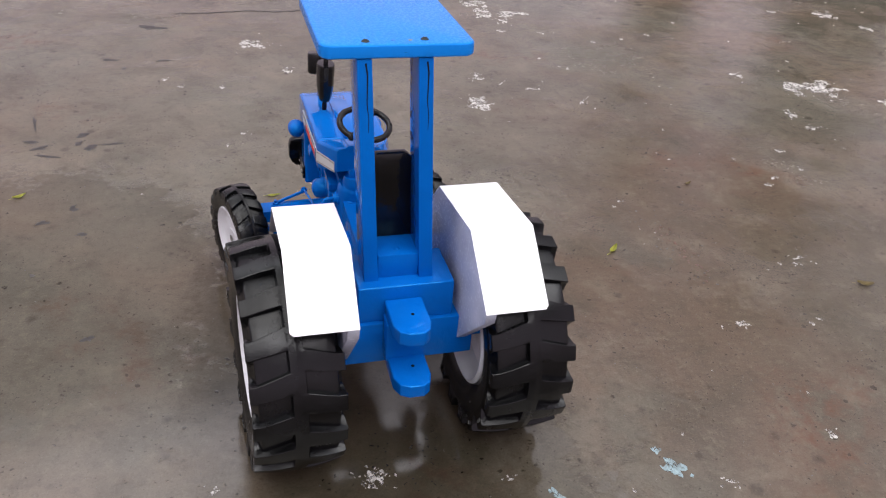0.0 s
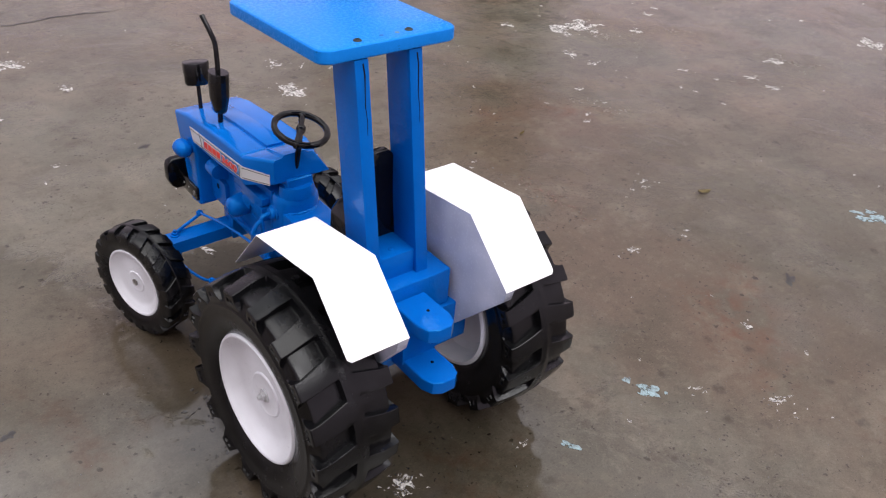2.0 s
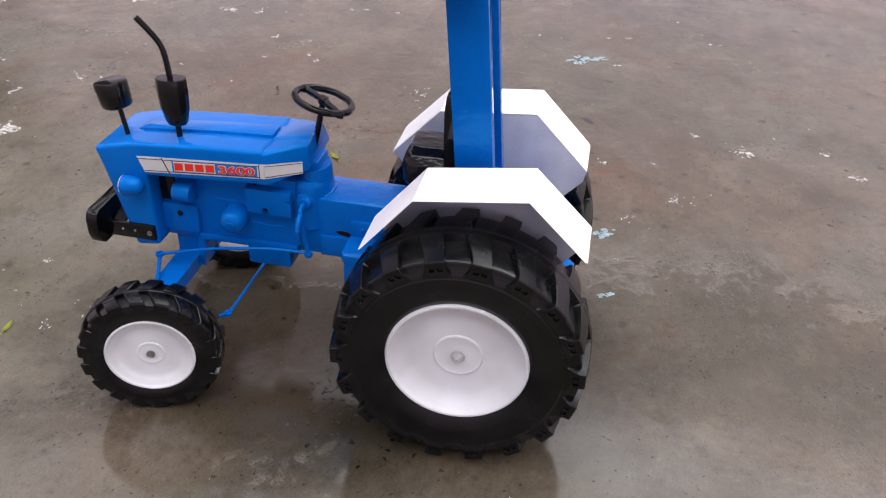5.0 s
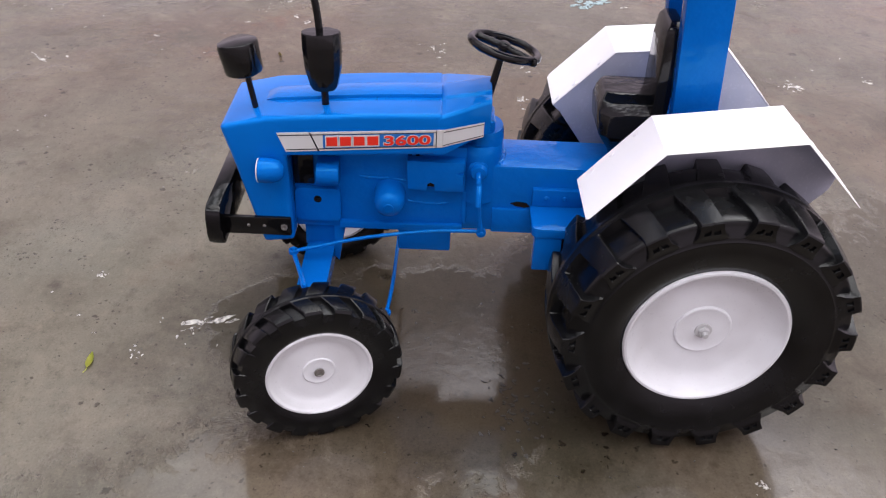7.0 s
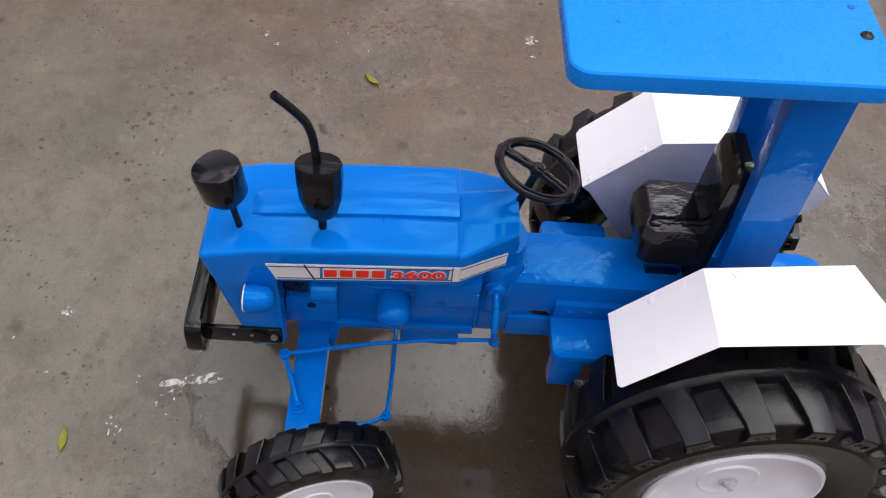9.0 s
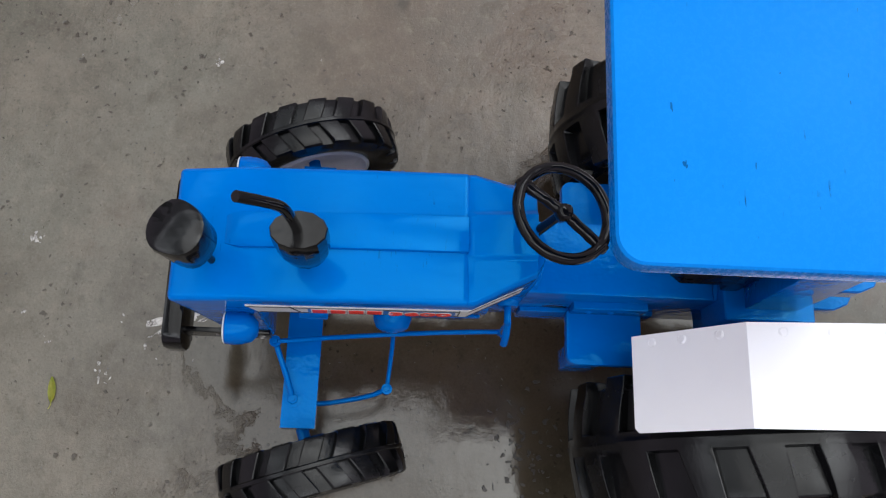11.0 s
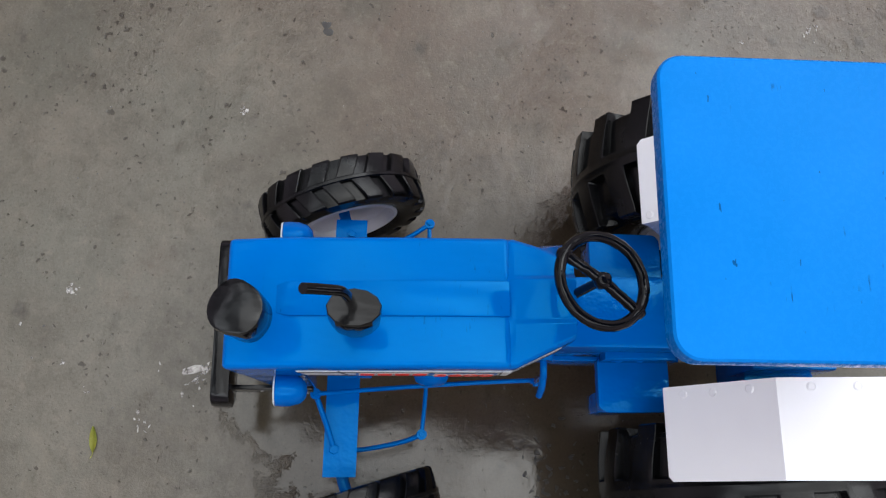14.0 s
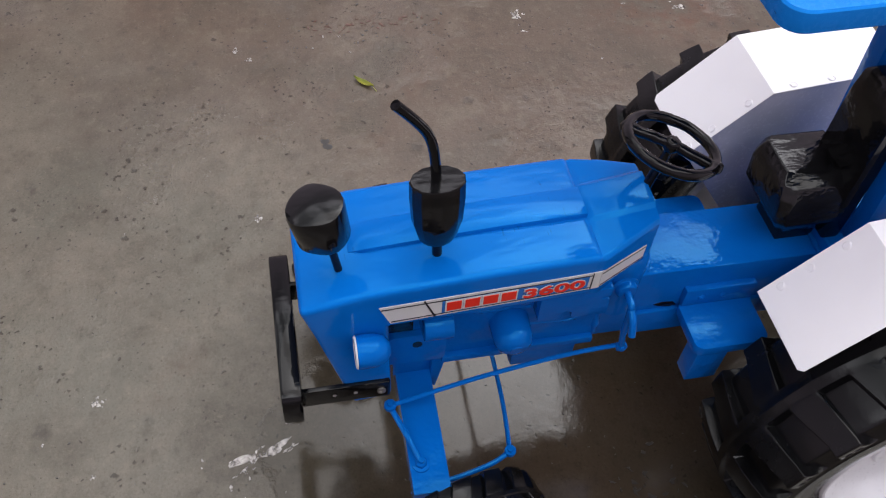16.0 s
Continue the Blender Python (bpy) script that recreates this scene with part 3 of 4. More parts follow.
# side strip with lettering, wrapping round the chamfer at its back end
def strip_point(s, t, lift=0.0006):
    """s: metres back from the strip's front along its length; t: 0 foot, 1 top."""
    flat = 0.1665
    k = min(s, flat) / flat
    zf, zt = 0.2672 + 0.0133 * k, 0.2888 + 0.0112 * k
    if s <= flat:
        return Vector((-0.0687 - lift, 0.4295 - s, zf + (zt - zf) * t))
    u = (s - flat) / 0.0465
    p = Vector((-0.0687, 0.263, 0)).lerp(Vector((-0.0488, 0.221, 0)), u) + Vector((-0.9, -0.43, 0)) * lift
    return Vector((p.x, p.y, (0.2805 + 0.0035 * u) + (0.0195 - 0.003 * u) * t))


def strip_piece(name, outline, material, parent, lift):
    bm = bmesh.new()
    n = len(outline)
    top = [bm.verts.new(strip_point(s, t, lift)) for s, t in outline]
    low = [bm.verts.new(strip_point(s, t, -0.0004)) for s, t in outline]
    bm.faces.new(top)
    for i in range(n):
        bm.faces.new((top[i], low[i], low[(i + 1) % n], top[(i + 1) % n]))
    return part(name, bm, material, parent)


decal = strip_piece("side_strip", [(0.0, 1.0), (0.1665, 1.0), (0.1665, 0.0), (0.0085, 0.0)], STICKER, hood, 0.0006)
tagged(decal, "white side strip with a blue panel and red characters")
strip_piece("strip_end", [(0.1667, 1.0), (0.2125, 1.0), (0.2125, 0.0), (0.1667, 0.0)], STICKER, hood, 0.0006)
strip_piece("blue_panel", [(0.0465, 0.86), (0.1575, 0.86), (0.1575, 0.14), (0.0465, 0.14)], STICKER_BLUE, hood, 0.0009)
for n, o in (("line", [(0.001, 0.89), (0.16, 0.89), (0.16, 0.85), (0.001, 0.85)]), ("line", [(0.009, 0.13), (0.16, 0.13), (0.16, 0.09), (0.009, 0.09)]),
             ("line", [(0.0325, 1.0), (0.034, 1.0), (0.0425, 0.0), (0.041, 0.0)]), ("line", [(0.1598, 1.0), (0.1607, 1.0), (0.1607, 0.0), (0.1598, 0.0)]),
             ("line", [(0.167, 0.89), (0.212, 0.89), (0.212, 0.85), (0.167, 0.85)]), ("line", [(0.167, 0.13), (0.212, 0.13), (0.212, 0.09), (0.167, 0.09)])):
    strip_piece(n, o, STICKER_BLACK, hood, 0.0010)
# the maker's word is four plain blocks; the number keeps its figures
for i in range(4):
    a = 0.0500 + i * 0.0137
    strip_piece("edge_block", [(a - 0.0012, 0.82), (a + 0.0122, 0.82), (a + 0.0122, 0.18), (a - 0.0012, 0.18)], STICKER, hood, 0.0012)
    strip_piece("red_block", [(a, 0.74), (a + 0.011, 0.74), (a + 0.011, 0.26), (a, 0.26)], STICKER_RED, hood, 0.0016)


def figures(word, size, s0, s1, material, lift, fat, name):
    cu = bpy.data.curves.new("figures", "FONT")
    cu.body, cu.size, cu.extrude, cu.offset = word, size, 0.0002, fat
    tmp = bpy.data.objects.new("figures", cu)
    scene.collection.objects.link(tmp)
    bpy.context.view_layer.update()
    me = bpy.data.meshes.new_from_object(tmp.evaluated_get(bpy.context.evaluated_depsgraph_get()))
    bpy.data.objects.remove(tmp)
    bm = bmesh.new()
    bm.from_mesh(me)
    xs, ys = [v.co.x for v in bm.verts], [v.co.y for v in bm.verts]
    xa, xb, ya, yb = min(xs), max(xs), min(ys), max(ys)
    grow = fat * 1.2
    for v in bm.verts:
        s = s0 - grow + (v.co.x - xa) / (xb - xa) * (s1 - s0 + 2 * grow)
        t = 0.25 - grow * 40 + (v.co.y - ya) / (yb - ya) * (0.5 + grow * 80)
        v.co = strip_point(s, t, lift + v.co.z)
    return part(name, bm, material, hood)


figures("3600", 0.018, 0.1085, 0.154, STICKER, 0.0014, 0.0011, "figures_edge")
figures("3600", 0.018, 0.1085, 0.154, STICKER_RED, 0.0019, 0.0004, "figures")

# engine and gearbox
engine = part("engine_block", box(-0.0410, 0.0125, 0.236, 0.4195, 0.16, 0.2655, 0.002), BLUE_WOOD, tractor, "blue wooden engine block with bolted-on parts")
part("side_plate", slab(rounded(0.37, 0.419, 0.171, 0.212, 0.006, 4), "x", -0.0475, -0.0400, 0.001), BLUE_WOOD, engine)
bm = bmesh.new()
turned(bm, [(0, 0.0012), (0.0042, 0.0012), (0.0042, 0.0)], 16, along((-0.0468, 0.3945, 0.199), (-1, 0, 0)))
part("plate_hole", bm, BLACK_DULL, engine)
bm = slab([(-0.0400, 0.221), (-0.0400, 0.25)] + [(-0.0545 - 0.0125 * math.sin(radians(a)), 0.2365 + 0.0125 * math.cos(radians(a))) for a in range(0, 181, 20)], "y", 0.3695, 0.393, 0.0012)
part("dynamo", bm, BLUE_WOOD, engine)
bm = bmesh.new()
turned(bm, [(0, 0.0300), (0.005, 0.0302), (0.0056, 0.0294), (0.0095, 0.0288), (0.0138, 0.0258), (0.0162, 0.0195), (0.0170, 0.0), (0, -0.001)], 28, along((-0.0400, 0.3168, 0.2075), (-1, 0, -0.1)))
part("oil_filter", bm, BLUE_WOOD, engine)
bm = slab([(0.2385, 0.2195), (0.2685, 0.2195), (0.2695, 0.2275), (0.2735, 0.2295), (0.2765, 0.2275), (0.2772, 0.2195), (0.2975, 0.2205), (0.2985, 0.2545), (0.2385, 0.2545), (0.239, 0.2435), (0.2465, 0.2415), (0.239, 0.2395)], "x", -0.0545, -0.0400, 0.0008)
manifold = part("manifold", bm, BLUE_WOOD, engine)
# shaded hollow drawn as a dull black block on the face
part("recess_shade", box(-0.0445, -0.0400, 0.398, 0.419, 0.216, 0.261, 0.0008), BLACK_DULL, engine)
part("side_ledge", box(-0.0465, -0.0400, 0.237, 0.372, 0.162, 0.1705, 0.0012), BLUE_WOOD, engine)
# slots are black blocks too, their inner shade given as colour
part("slot", box(-0.0442, -0.0400, 0.2695, 0.2772, 0.2185, 0.229, 0.0005), BLACK_DULL, engine)
for y in (0.296, 0.288, 0.33, 0.345, 0.36):
    part("slot", box(-0.0445, -0.0400, y - 0.0022, y + 0.0022, 0.2555, 0.2625, 0.0006), BLACK_DULL, engine)
part("oil_pan", box(-0.042, 0.012, 0.2485, 0.3075, 0.1325, 0.162, 0.003), BLUE_WOOD, engine)
gearbox = part("gearbox", box(-0.0395, 0.0235, 0.0, 0.2375, 0.162, 0.2445, 0.003), BLUE_WOOD, tractor, "long blue wooden gearbox between engine and seat")
ring = [(-0.0115 + 0.0345 * math.cos(radians(a)), 0.222 + 0.026 * math.sin(radians(a))) for a in range(0, 360, 15)]
bm = loft([[(-0.0115 + (x + 0.0115) * k, 0.222 + (y - 0.222) * k, z) for x, y in ring] for z, k in ((0.2, 1.0), (0.245, 1.0), (0.256, 0.985), (0.2625, 0.94), (0.266, 0.86))])
part("bell_housing", bm, BLUE_WOOD, gearbox)
bm = loft([[(-0.0115 + (x + 0.0115) * k, 0.217 + (y - 0.222) * k, z) for x, y in ring] for z, k in ((0.264, 0.78), (0.273, 0.76), (0.28, 0.7))])
part("collar", bm, BLUE_WOOD, gearbox)


def bead(path, r, parent):
    """An uneven run of filler painted over along a joint."""
    bm = bmesh.new()
    tube(bm, bend(path, 7), r, 10)
    lumpy(bm, r * 0.45)
    return part("filler_bead", bm, BLUE_WOOD, parent, "", 60)


bead([(-0.0115 + 0.0348 * math.cos(radians(a)), 0.222 + 0.0264 * math.sin(radians(a)), 0.2442) for a in range(228, 313, 12)], 0.0026, gearbox)
bead([(-0.0398, 0.3, 0.2232), (-0.0394, 0.318, 0.2245), (-0.04, 0.335, 0.225), (-0.0392, 0.349, 0.2248)], 0.0024, engine)
bead([(-0.0392, 0.236, 0.172), (-0.0398, 0.2365, 0.19), (-0.039, 0.2362, 0.212)], 0.0034, engine)
bead([(-0.0396, 0.252, 0.1965), (-0.0392, 0.275, 0.195), (-0.0398, 0.297, 0.1972)], 0.0024, engine)
bead([(-0.0058, 0.0455, 0.246), (-0.03, 0.0475, 0.2462), (-0.0395, 0.048, 0.2447)], 0.0024, gearbox)
part("pedestal", box(-0.03, 0.01, 0.208, 0.236, 0.268, 0.292, 0.004, 3), BLUE_WOOD, gearbox)
# carved hollow: its shade is a flat black piece
part("side_recess_shade", slab([(0.164, 0.1955), (0.168, 0.2), (0.178, 0.2015), (0.186, 0.199), (0.179, 0.1955), (0.17, 0.194)], "x", -0.0402, -0.0385, 0.0), BLACK_DULL, gearbox)
part("side_rail", box(-0.0435, -0.039, 0.085, 0.205, 0.163, 0.193, 0.001), BLUE_WOOD, gearbox)
for y in (0.1475, 0.128):
    screw(gearbox, (-0.0462, y, 0.2105), (-1, 0, 0), 0.0032, BLUE_WOOD)

# footboards with a hollow post below each
for side, xa, xb, y0, y1 in ((-1, -0.0905, -0.039, 0.098, 0.165), (1, 0.0235, 0.0775, 0.098, 0.167)):
    pl = part("footboard", slab(rounded(xa, xb, y0, y1, 0.0085, 5), "z", 0.1885, 0.2, 0.002), BLUE_WOOD, tractor, "blue wooden footboard with rounded corners")
    inner = -0.046 if side < 0 else 0.0235
    part("cleat", box(inner, inner + 0.007, y0, y1 - 0.002, 0.2, 0.221, 0.0012), BLUE_WOOD, pl)
    if side < 0:
        part("post", box(-0.0885, -0.07, 0.132, 0.161, 0.146, 0.19, 0.0015), BLUE_WOOD, pl)
    else:
        part("post", box(0.053, 0.0755, 0.127, 0.158, 0.137, 0.19, 0.0015), BLUE_WOOD, pl)

# rear axle block, seat block, drawbar plates
axle = part("axle_housing", box(-0.092, 0.092, -0.037, 0.03, 0.145, 0.206, 0.002), BLUE_WOOD, tractor, "blue wooden rear axle block")
bm = bmesh.new()
tube(bm, [(-0.14, 0, 0.1515), (0.16, 0, 0.1515)], 0.008, 16)
part("axle_bar", bm, BLUE_WOOD, axle)
block = part("seat_block", box(-0.0585, 0.0635, -0.0315, 0.046, 0.206, 0.2585, 0.003, 3), BLUE_WOOD, tractor, "blue block under the seat and posts")
for nm, z0, z1, y0 in (("upper_plate", 0.2205, 0.2405, -0.104), ("lower_plate", 0.152, 0.171, -0.119)):
    pts = [(-0.026, -0.033), (-0.026, y0 + 0.02), (-0.02, y0 + 0.006), (-0.009, y0), (0.009, y0), (0.017, y0 + 0.006), (0.0215, y0 + 0.02), (0.0215, -0.033)]
    pl = part(nm, slab(pts, "z", z0, z1, 0.003, 3), BLUE_WOOD, tractor, "rounded blue wooden drawbar plate")
    bm = bmesh.new()
    turned(bm, [(0, 0.0004), (0.0022, 0.0004), (0.0022, -0.001)], 12, pose(0.002, y0 + 0.037, z1))
    part("pin_hole", bm, BLACK_DULL, pl)
part("drawbar_block", box(-0.028, 0.022, -0.062, -0.036, 0.165, 0.222, 0.002), BLUE_WOOD, tractor)


# roof posts, leaning a little
def post(xb):
    dx, dy = -0.0095, 0.0245
    bm = bmesh.new()
    w, y0, y1, z0, z1 = 0.0175, -0.017, 0.0285, 0.257, 0.5362
    hexa(bm, [(xb, y0, z0), (xb + w, y0, z0), (xb + w, y1, z0), (xb, y1, z0),
              (xb + dx, y0 + dy, z1), (xb + w + dx, y0 + dy, z1), (xb + w + dx, y1 + dy, z1), (xb + dx, y1 + dy, z1)])
    ob = part("roof_post", soften(bm, 0.0016), BLUE_WOOD, tractor, "blue wooden roof post")
    # a drying split in the rear face
    bm = bmesh.new()
    tube(bm, [(xb + w * (0.62 + 0.05 * math.sin(k * 2.1)) + dx * q, y0 + dy * q + 0.0002, z0 + (z1 - z0) * q) for k, q in enumerate((0.7, 0.76, 0.82, 0.88, 0.94, 0.985))], 0.0004, 6, 0.0011)
    part("split", bm, BLACK_DULL, ob)
    return ob


post(-0.0485), post(0.0205)
cross = part("cross_block", box(-0.031, 0.0205, -0.0105, 0.036, 0.257, 0.2905, 0.002), BLUE_WOOD, tractor)
screw(cross, (-0.005, 0.003, 0.2905), (0, 0, 1), 0.004, BLUE_WOOD)
ROOF_TILT = pose(0, 0.006, 0.5525) @ pose(0, 0, 0, -2.6, 0, -0.6)  # origin on the back edge of the top face
roof = part("roof", slab(rounded(-0.0975, 0.0765, 0.0, 0.2145, 0.015, 6), "z", -0.0155, 0.0, 0.0035, 3), BLUE_ROOF_LIT, tractor, "flat blue wooden roof board with rounded corners")
roof.matrix_local = ROOF_TILT
screw(roof, (-0.0465, 0.0135, 0.0003), (0, 0, 1), 0.0047, BLACK_DULL), screw(roof, (0.0205, 0.0175, 0.0003), (0, 0, 1), 0.0047, BLACK_DULL)
for x, y in ((-0.0155, 0.0155), (0.004, 0.0155)):
    bm = bmesh.new()
    turned(bm, [(0, 0.0003), (0.0026, 0.0003), (0.003, -0.001)], 10, pose(x, y, 0.0001) @ pose(0, 0, 0, 0, 0, 20))
    part("filled_hole", bm, STEEL if x > 0 else BLUE_WOOD, roof)

# seat
rows = []
for z, x0, x1, y0, y1, c in ((0.263, -0.026, 0.027, 0.043, 0.088, 0.006), (0.282, -0.0355, 0.035, 0.041, 0.1, 0.008), (0.306, -0.0335, 0.0355, 0.041, 0.1025, 0.009), (0.3165, -0.0265, 0.0335, 0.041, 0.0995, 0.008), (0.323, -0.0150, 0.0295, 0.043, 0.0955, 0.005)):
    rows.append([(x0, y0, z), (x1, y0, z), (x1, y1 - c, z), (x1 - c, y1, z), (x0 + c * 0.8, y1, z), (x0, y1 - c, z)])
seat = part("seat_cushion", soften(loft(rows), 0.0016, 2, 22), BLACK_SEAT, tractor, "shiny black painted seat cushion")
part("seat_pedestal", box(-0.019, 0.019, 0.046, 0.08, 0.2435, 0.2735, 0.0015), BLACK_DULL, tractor)
back = loft([[(x0, y0, z), (x1, y0, z), (x1, y1, z), (x0, y1, z)] for z, x0, x1, y0, y1 in
             ((0.258, -0.0345, 0.0225, 0.034, 0.05), (0.38, -0.0365, 0.018, 0.0345, 0.052), (0.4, -0.034, 0.0165, 0.034, 0.050), (0.4065, -0.026, 0.010, 0.035, 0.047))])
part("seat_back", soften(back, 0.003, 2), BLACK_DULL, tractor, "upright black seat back board")

# steering wheel
wc, wt = Vector((-0.0098, 0.2045, 0.3655)), pose(0, 0, 0, 13.5, 5.5, 0)
bm = bmesh.new()
ring = [wc + wt @ Vector((0.0347 * math.cos(a), 0.0347 * math.sin(a), 0)) for a in [2 * math.pi * i / 72 for i in range(73)]]
tube(bm, ring, 0.0043, 14, caps=False)
bmesh.ops.remove_doubles(bm, verts=bm.verts, dist=0.0004)
lumpy(bm, 0.0004)
steer = part("steering_wheel", bm, BLACK, tractor, "black two-spoke steering wheel", 60)
a = wc + wt @ Vector((0.0175, 0.0295, -0.0008))
b = wc + wt @ Vector((-0.0215, -0.0275, -0.0008))
bm = bmesh.new()
tube(bm, bend([a, a + (wc - a) * 0.6, wc, b + (wc - b) * 0.6, b], 8), 0.0041, 12)
lumpy(bm, 0.0007)
part("spoke", bm, BLACK, steer, "", 60)
for p in (a, b):
    bm = bmesh.new()
    turned(bm, [(0, 0.0046), (0.003, 0.0044), (0.0052, 0.003), (0.0062, 0), (0.0052, -0.003), (0, -0.0044)], 16, along(p, (0, -0.2, 1)))
    lumpy(bm, 0.0009)
    part("spoke_end", bm, BLACK, steer, "", 60)
bm = bmesh.new()
turned(bm, [(0, 0.0056), (0.003, 0.0054), (0.0056, 0.004), (0.0066, 0.001), (0.0062, -0.003), (0.004, -0.006), (0, -0.006)], 18, along(wc, (0.0, -0.22, 1)))
lumpy(bm, 0.0008)
part("hub", bm, BLACK, steer, "", 60)
bm = bmesh.new()
tube(bm, bend([wc + Vector((0, 0.001, -0.004)), (-0.0105, 0.2135, 0.325), (-0.0125, 0.2225, 0.286)], 5), 0.0036, 12, 0.0042)
part("steering_column", bm, BLACK, tractor)

# air cleaner and exhaust
ax = Vector((0.003, 0.0115, 0.069)).normalized()
foot = Vector((-0.0385, 0.4546, 0.3015))
bm = bmesh.new()
tube(bm, [foot - ax * 0.004, foot + ax * 0.04], 0.0031, 12)
stem = part("air_cleaner_stem", bm, BLACK, tractor)
bm = bmesh.new()
turned(bm, [(0, 0), (0.0176, 0), (0.019, 0.002), (0.0203, 0.028), (0.0196, 0.0318), (0.0172, 0.0328), (0, 0.0333)], 26, along(foot + ax * 0.0372 + Vector((0, 0.0018, 0)), ax))
for v in bm.verts:
    v.co.x += 0.0012 * math.sin(v.co.y * 190)
part("air_cleaner", bm, BLACK_DULL, tractor, "black wooden air cleaner cap on a thin stem")
mx = Vector((0.0035, 0.003, 0.073)).normalized()
foot = Vector((-0.0405, 0.3828, 0.3105))
bm = bmesh.new()
tube(bm, [foot - mx * 0.003, foot + mx * 0.016], 0.0038, 12)
part("exhaust_stem", bm, BLACK, tractor)
bm = bmesh.new()
turned(bm, [(0, 0), (0.0105, 0.0002), (0.0128, 0.0042), (0.0168, 0.0225), (0.0178, 0.044), (0.0176, 0.0578), (0.0169, 0.0592), (0, 0.0595)], 13)
bmesh.ops.scale(bm, verts=bm.verts, vec=(0.78, 1.1, 1.0))
bmesh.ops.transform(bm, verts=bm.verts, matrix=Matrix.Translation(foot + mx * 0.0145) @ pose(0, 0, 0, -2, 2.5, 0))
part("silencer", bm, BLACK_DULL, tractor, "black wooden exhaust silencer", 24)
bm = bmesh.new()
tube(bm, bend([(-0.0372, 0.386, 0.38), (-0.0362, 0.389, 0.408), (-0.0355, 0.3935, 0.424), (-0.038, 0.4025, 0.439), (-0.0415, 0.4158, 0.4565)], 6), 0.0036, 12)
part("exhaust_pipe", bm, BLACK, tractor, "bent black exhaust pipe")

# lamps
for x, z in ((-0.0795, 0.2512), (0.0505, 0.2515)):
    bm = bmesh.new()
    turned(bm, [(0, 0.0), (0.0115, 0.0), (0.0128, 0.0012), (0.0132, 0.006), (0.0128, 0.014), (0.0105, 0.0215), (0.006, 0.0255), (0, 0.0265)], 24, along((x, 0.4485, z), (0, -1, 0)))
    lamp = part("headlamp", bm, BLUE_WOOD, tractor, "rounded blue headlamp with pale front rim")
    bm = bmesh.new()
    turned(bm, [(0.0108, -0.0003), (0.0116, -0.0007), (0.0124, -0.0002), (0.0128, 0.0008)], 24, along((x, 0.4485, z), (0, -1, 0)))
    part("pale_rim", bm, RIM, lamp)
    bm = bmesh.new()
    tube(bm, [(x, 0.435, z), (x + (0.016 if x < 0 else -0.018), 0.435, z)], 0.006, 12)
    part("stalk", bm, BLUE_WOOD, lamp)

# bumper
prof = [(-0.0885, 0.170), (-0.084, 0.158), (-0.076, 0.1515), (0.054, 0.1515), (0.060, 0.158), (0.064, 0.170), (0.064, 0.190), (0.061, 0.199), (0.054, 0.2030), (-0.078, 0.2030), (-0.0855, 0.199), (-0.0885, 0.190)]
bumper = part("bumper", slab([(x * 0.985, z + 0.003) for x, z in prof], "y", 0.4915, 0.508, 0.003, 2), BLACK, tractor, "black wooden front bumper with cut corners")
for x0, x1 in ((-0.0722, -0.0678), (0.0352, 0.0395)):
    arm = part("bumper_arm", slab(rounded(0.4205, 0.4935, 0.1665, 0.1885, 0.002, 2), "x", x0, x1, 0.0008), BLACK_DULL, bumper)
bm = bmesh.new()
turned(bm, [(0.0036, 0.0003), (0.0036, 0.0018), (0.0022, 0.002), (0.002, 0.0006), (0, 0.0006)], 14, along((-0.0722, 0.428, 0.1775), (-1, 0, 0)))
part("bolt", bm, STEEL, bumper)
for y in (0.449, 0.466):
    screw(bumper, (-0.0722, y, 0.178), (-1, 0, 0), 0.0018)

# front axle and steering linkage
fa = part("front_axle", loft([[(x, y - 0.0155, z - 0.02), (x, y + 0.0155, z - 0.02), (x, y + 0.0155, z), (x, y - 0.0155, z)] for x, y, z in ((-0.146, 0.3965, 0.1295), (-0.02, 0.394, 0.1335), (0.106, 0.391, 0.1295))]), BLUE_WOOD, tractor, "blue front axle beam")
part("axle_mount", box(-0.034, 0.004, 0.376, 0.412, 0.13, 0.163, 0.001), BLUE_WOOD, fa)
part("axle_bracket", slab([(0.366, 0.162), (0.379, 0.162), (0.379, 0.118), (0.374, 0.112)], "x", -0.04, 0.006, 0.001), BLUE_WOOD, fa)
for x, y, wx, wy in ((-0.1205, 0.402, -0.181, 0.383), (0.0885, 0.391, 0.134, 0.402)):
    bm = bmesh.new()
    tube(bm, [(x, y, 0.075), (x, y, 0.131)], 0.007, 14)
    tube(bm, [(x, y, 0.0885), (wx, wy, 0.0885)], 0.006, 12)
    part("spindle", bm, BLUE_WOOD, fa)
    hexnut(fa, (x, y, 0.1305), (0, 0, 1), 0.0052, 0.005, BLUE_WOOD, "kingpin_nut")


def rod(name, pts, r, ends=(), parent=tractor, label=""):
    bm = bmesh.new()
    tube(bm, bend(pts, 5), r, 10)
    ob = part(name, bm, BLUE_WOOD, parent, label)
    for p, d in ends:
        b = bmesh.new()
        p = Vector(p)
        turned(b, [(0, -0.0022), (0.0052, -0.0022), (0.0056, 0), (0.0052, 0.0022), (0, 0.0024)], 14, along(p, d))
        turned(b, [(0, 0.0045), (0.0026, 0.0045), (0.003, 0.002)], 6, along(p, d))
        part("joint", b, BLUE_WOOD, ob)
    return ob


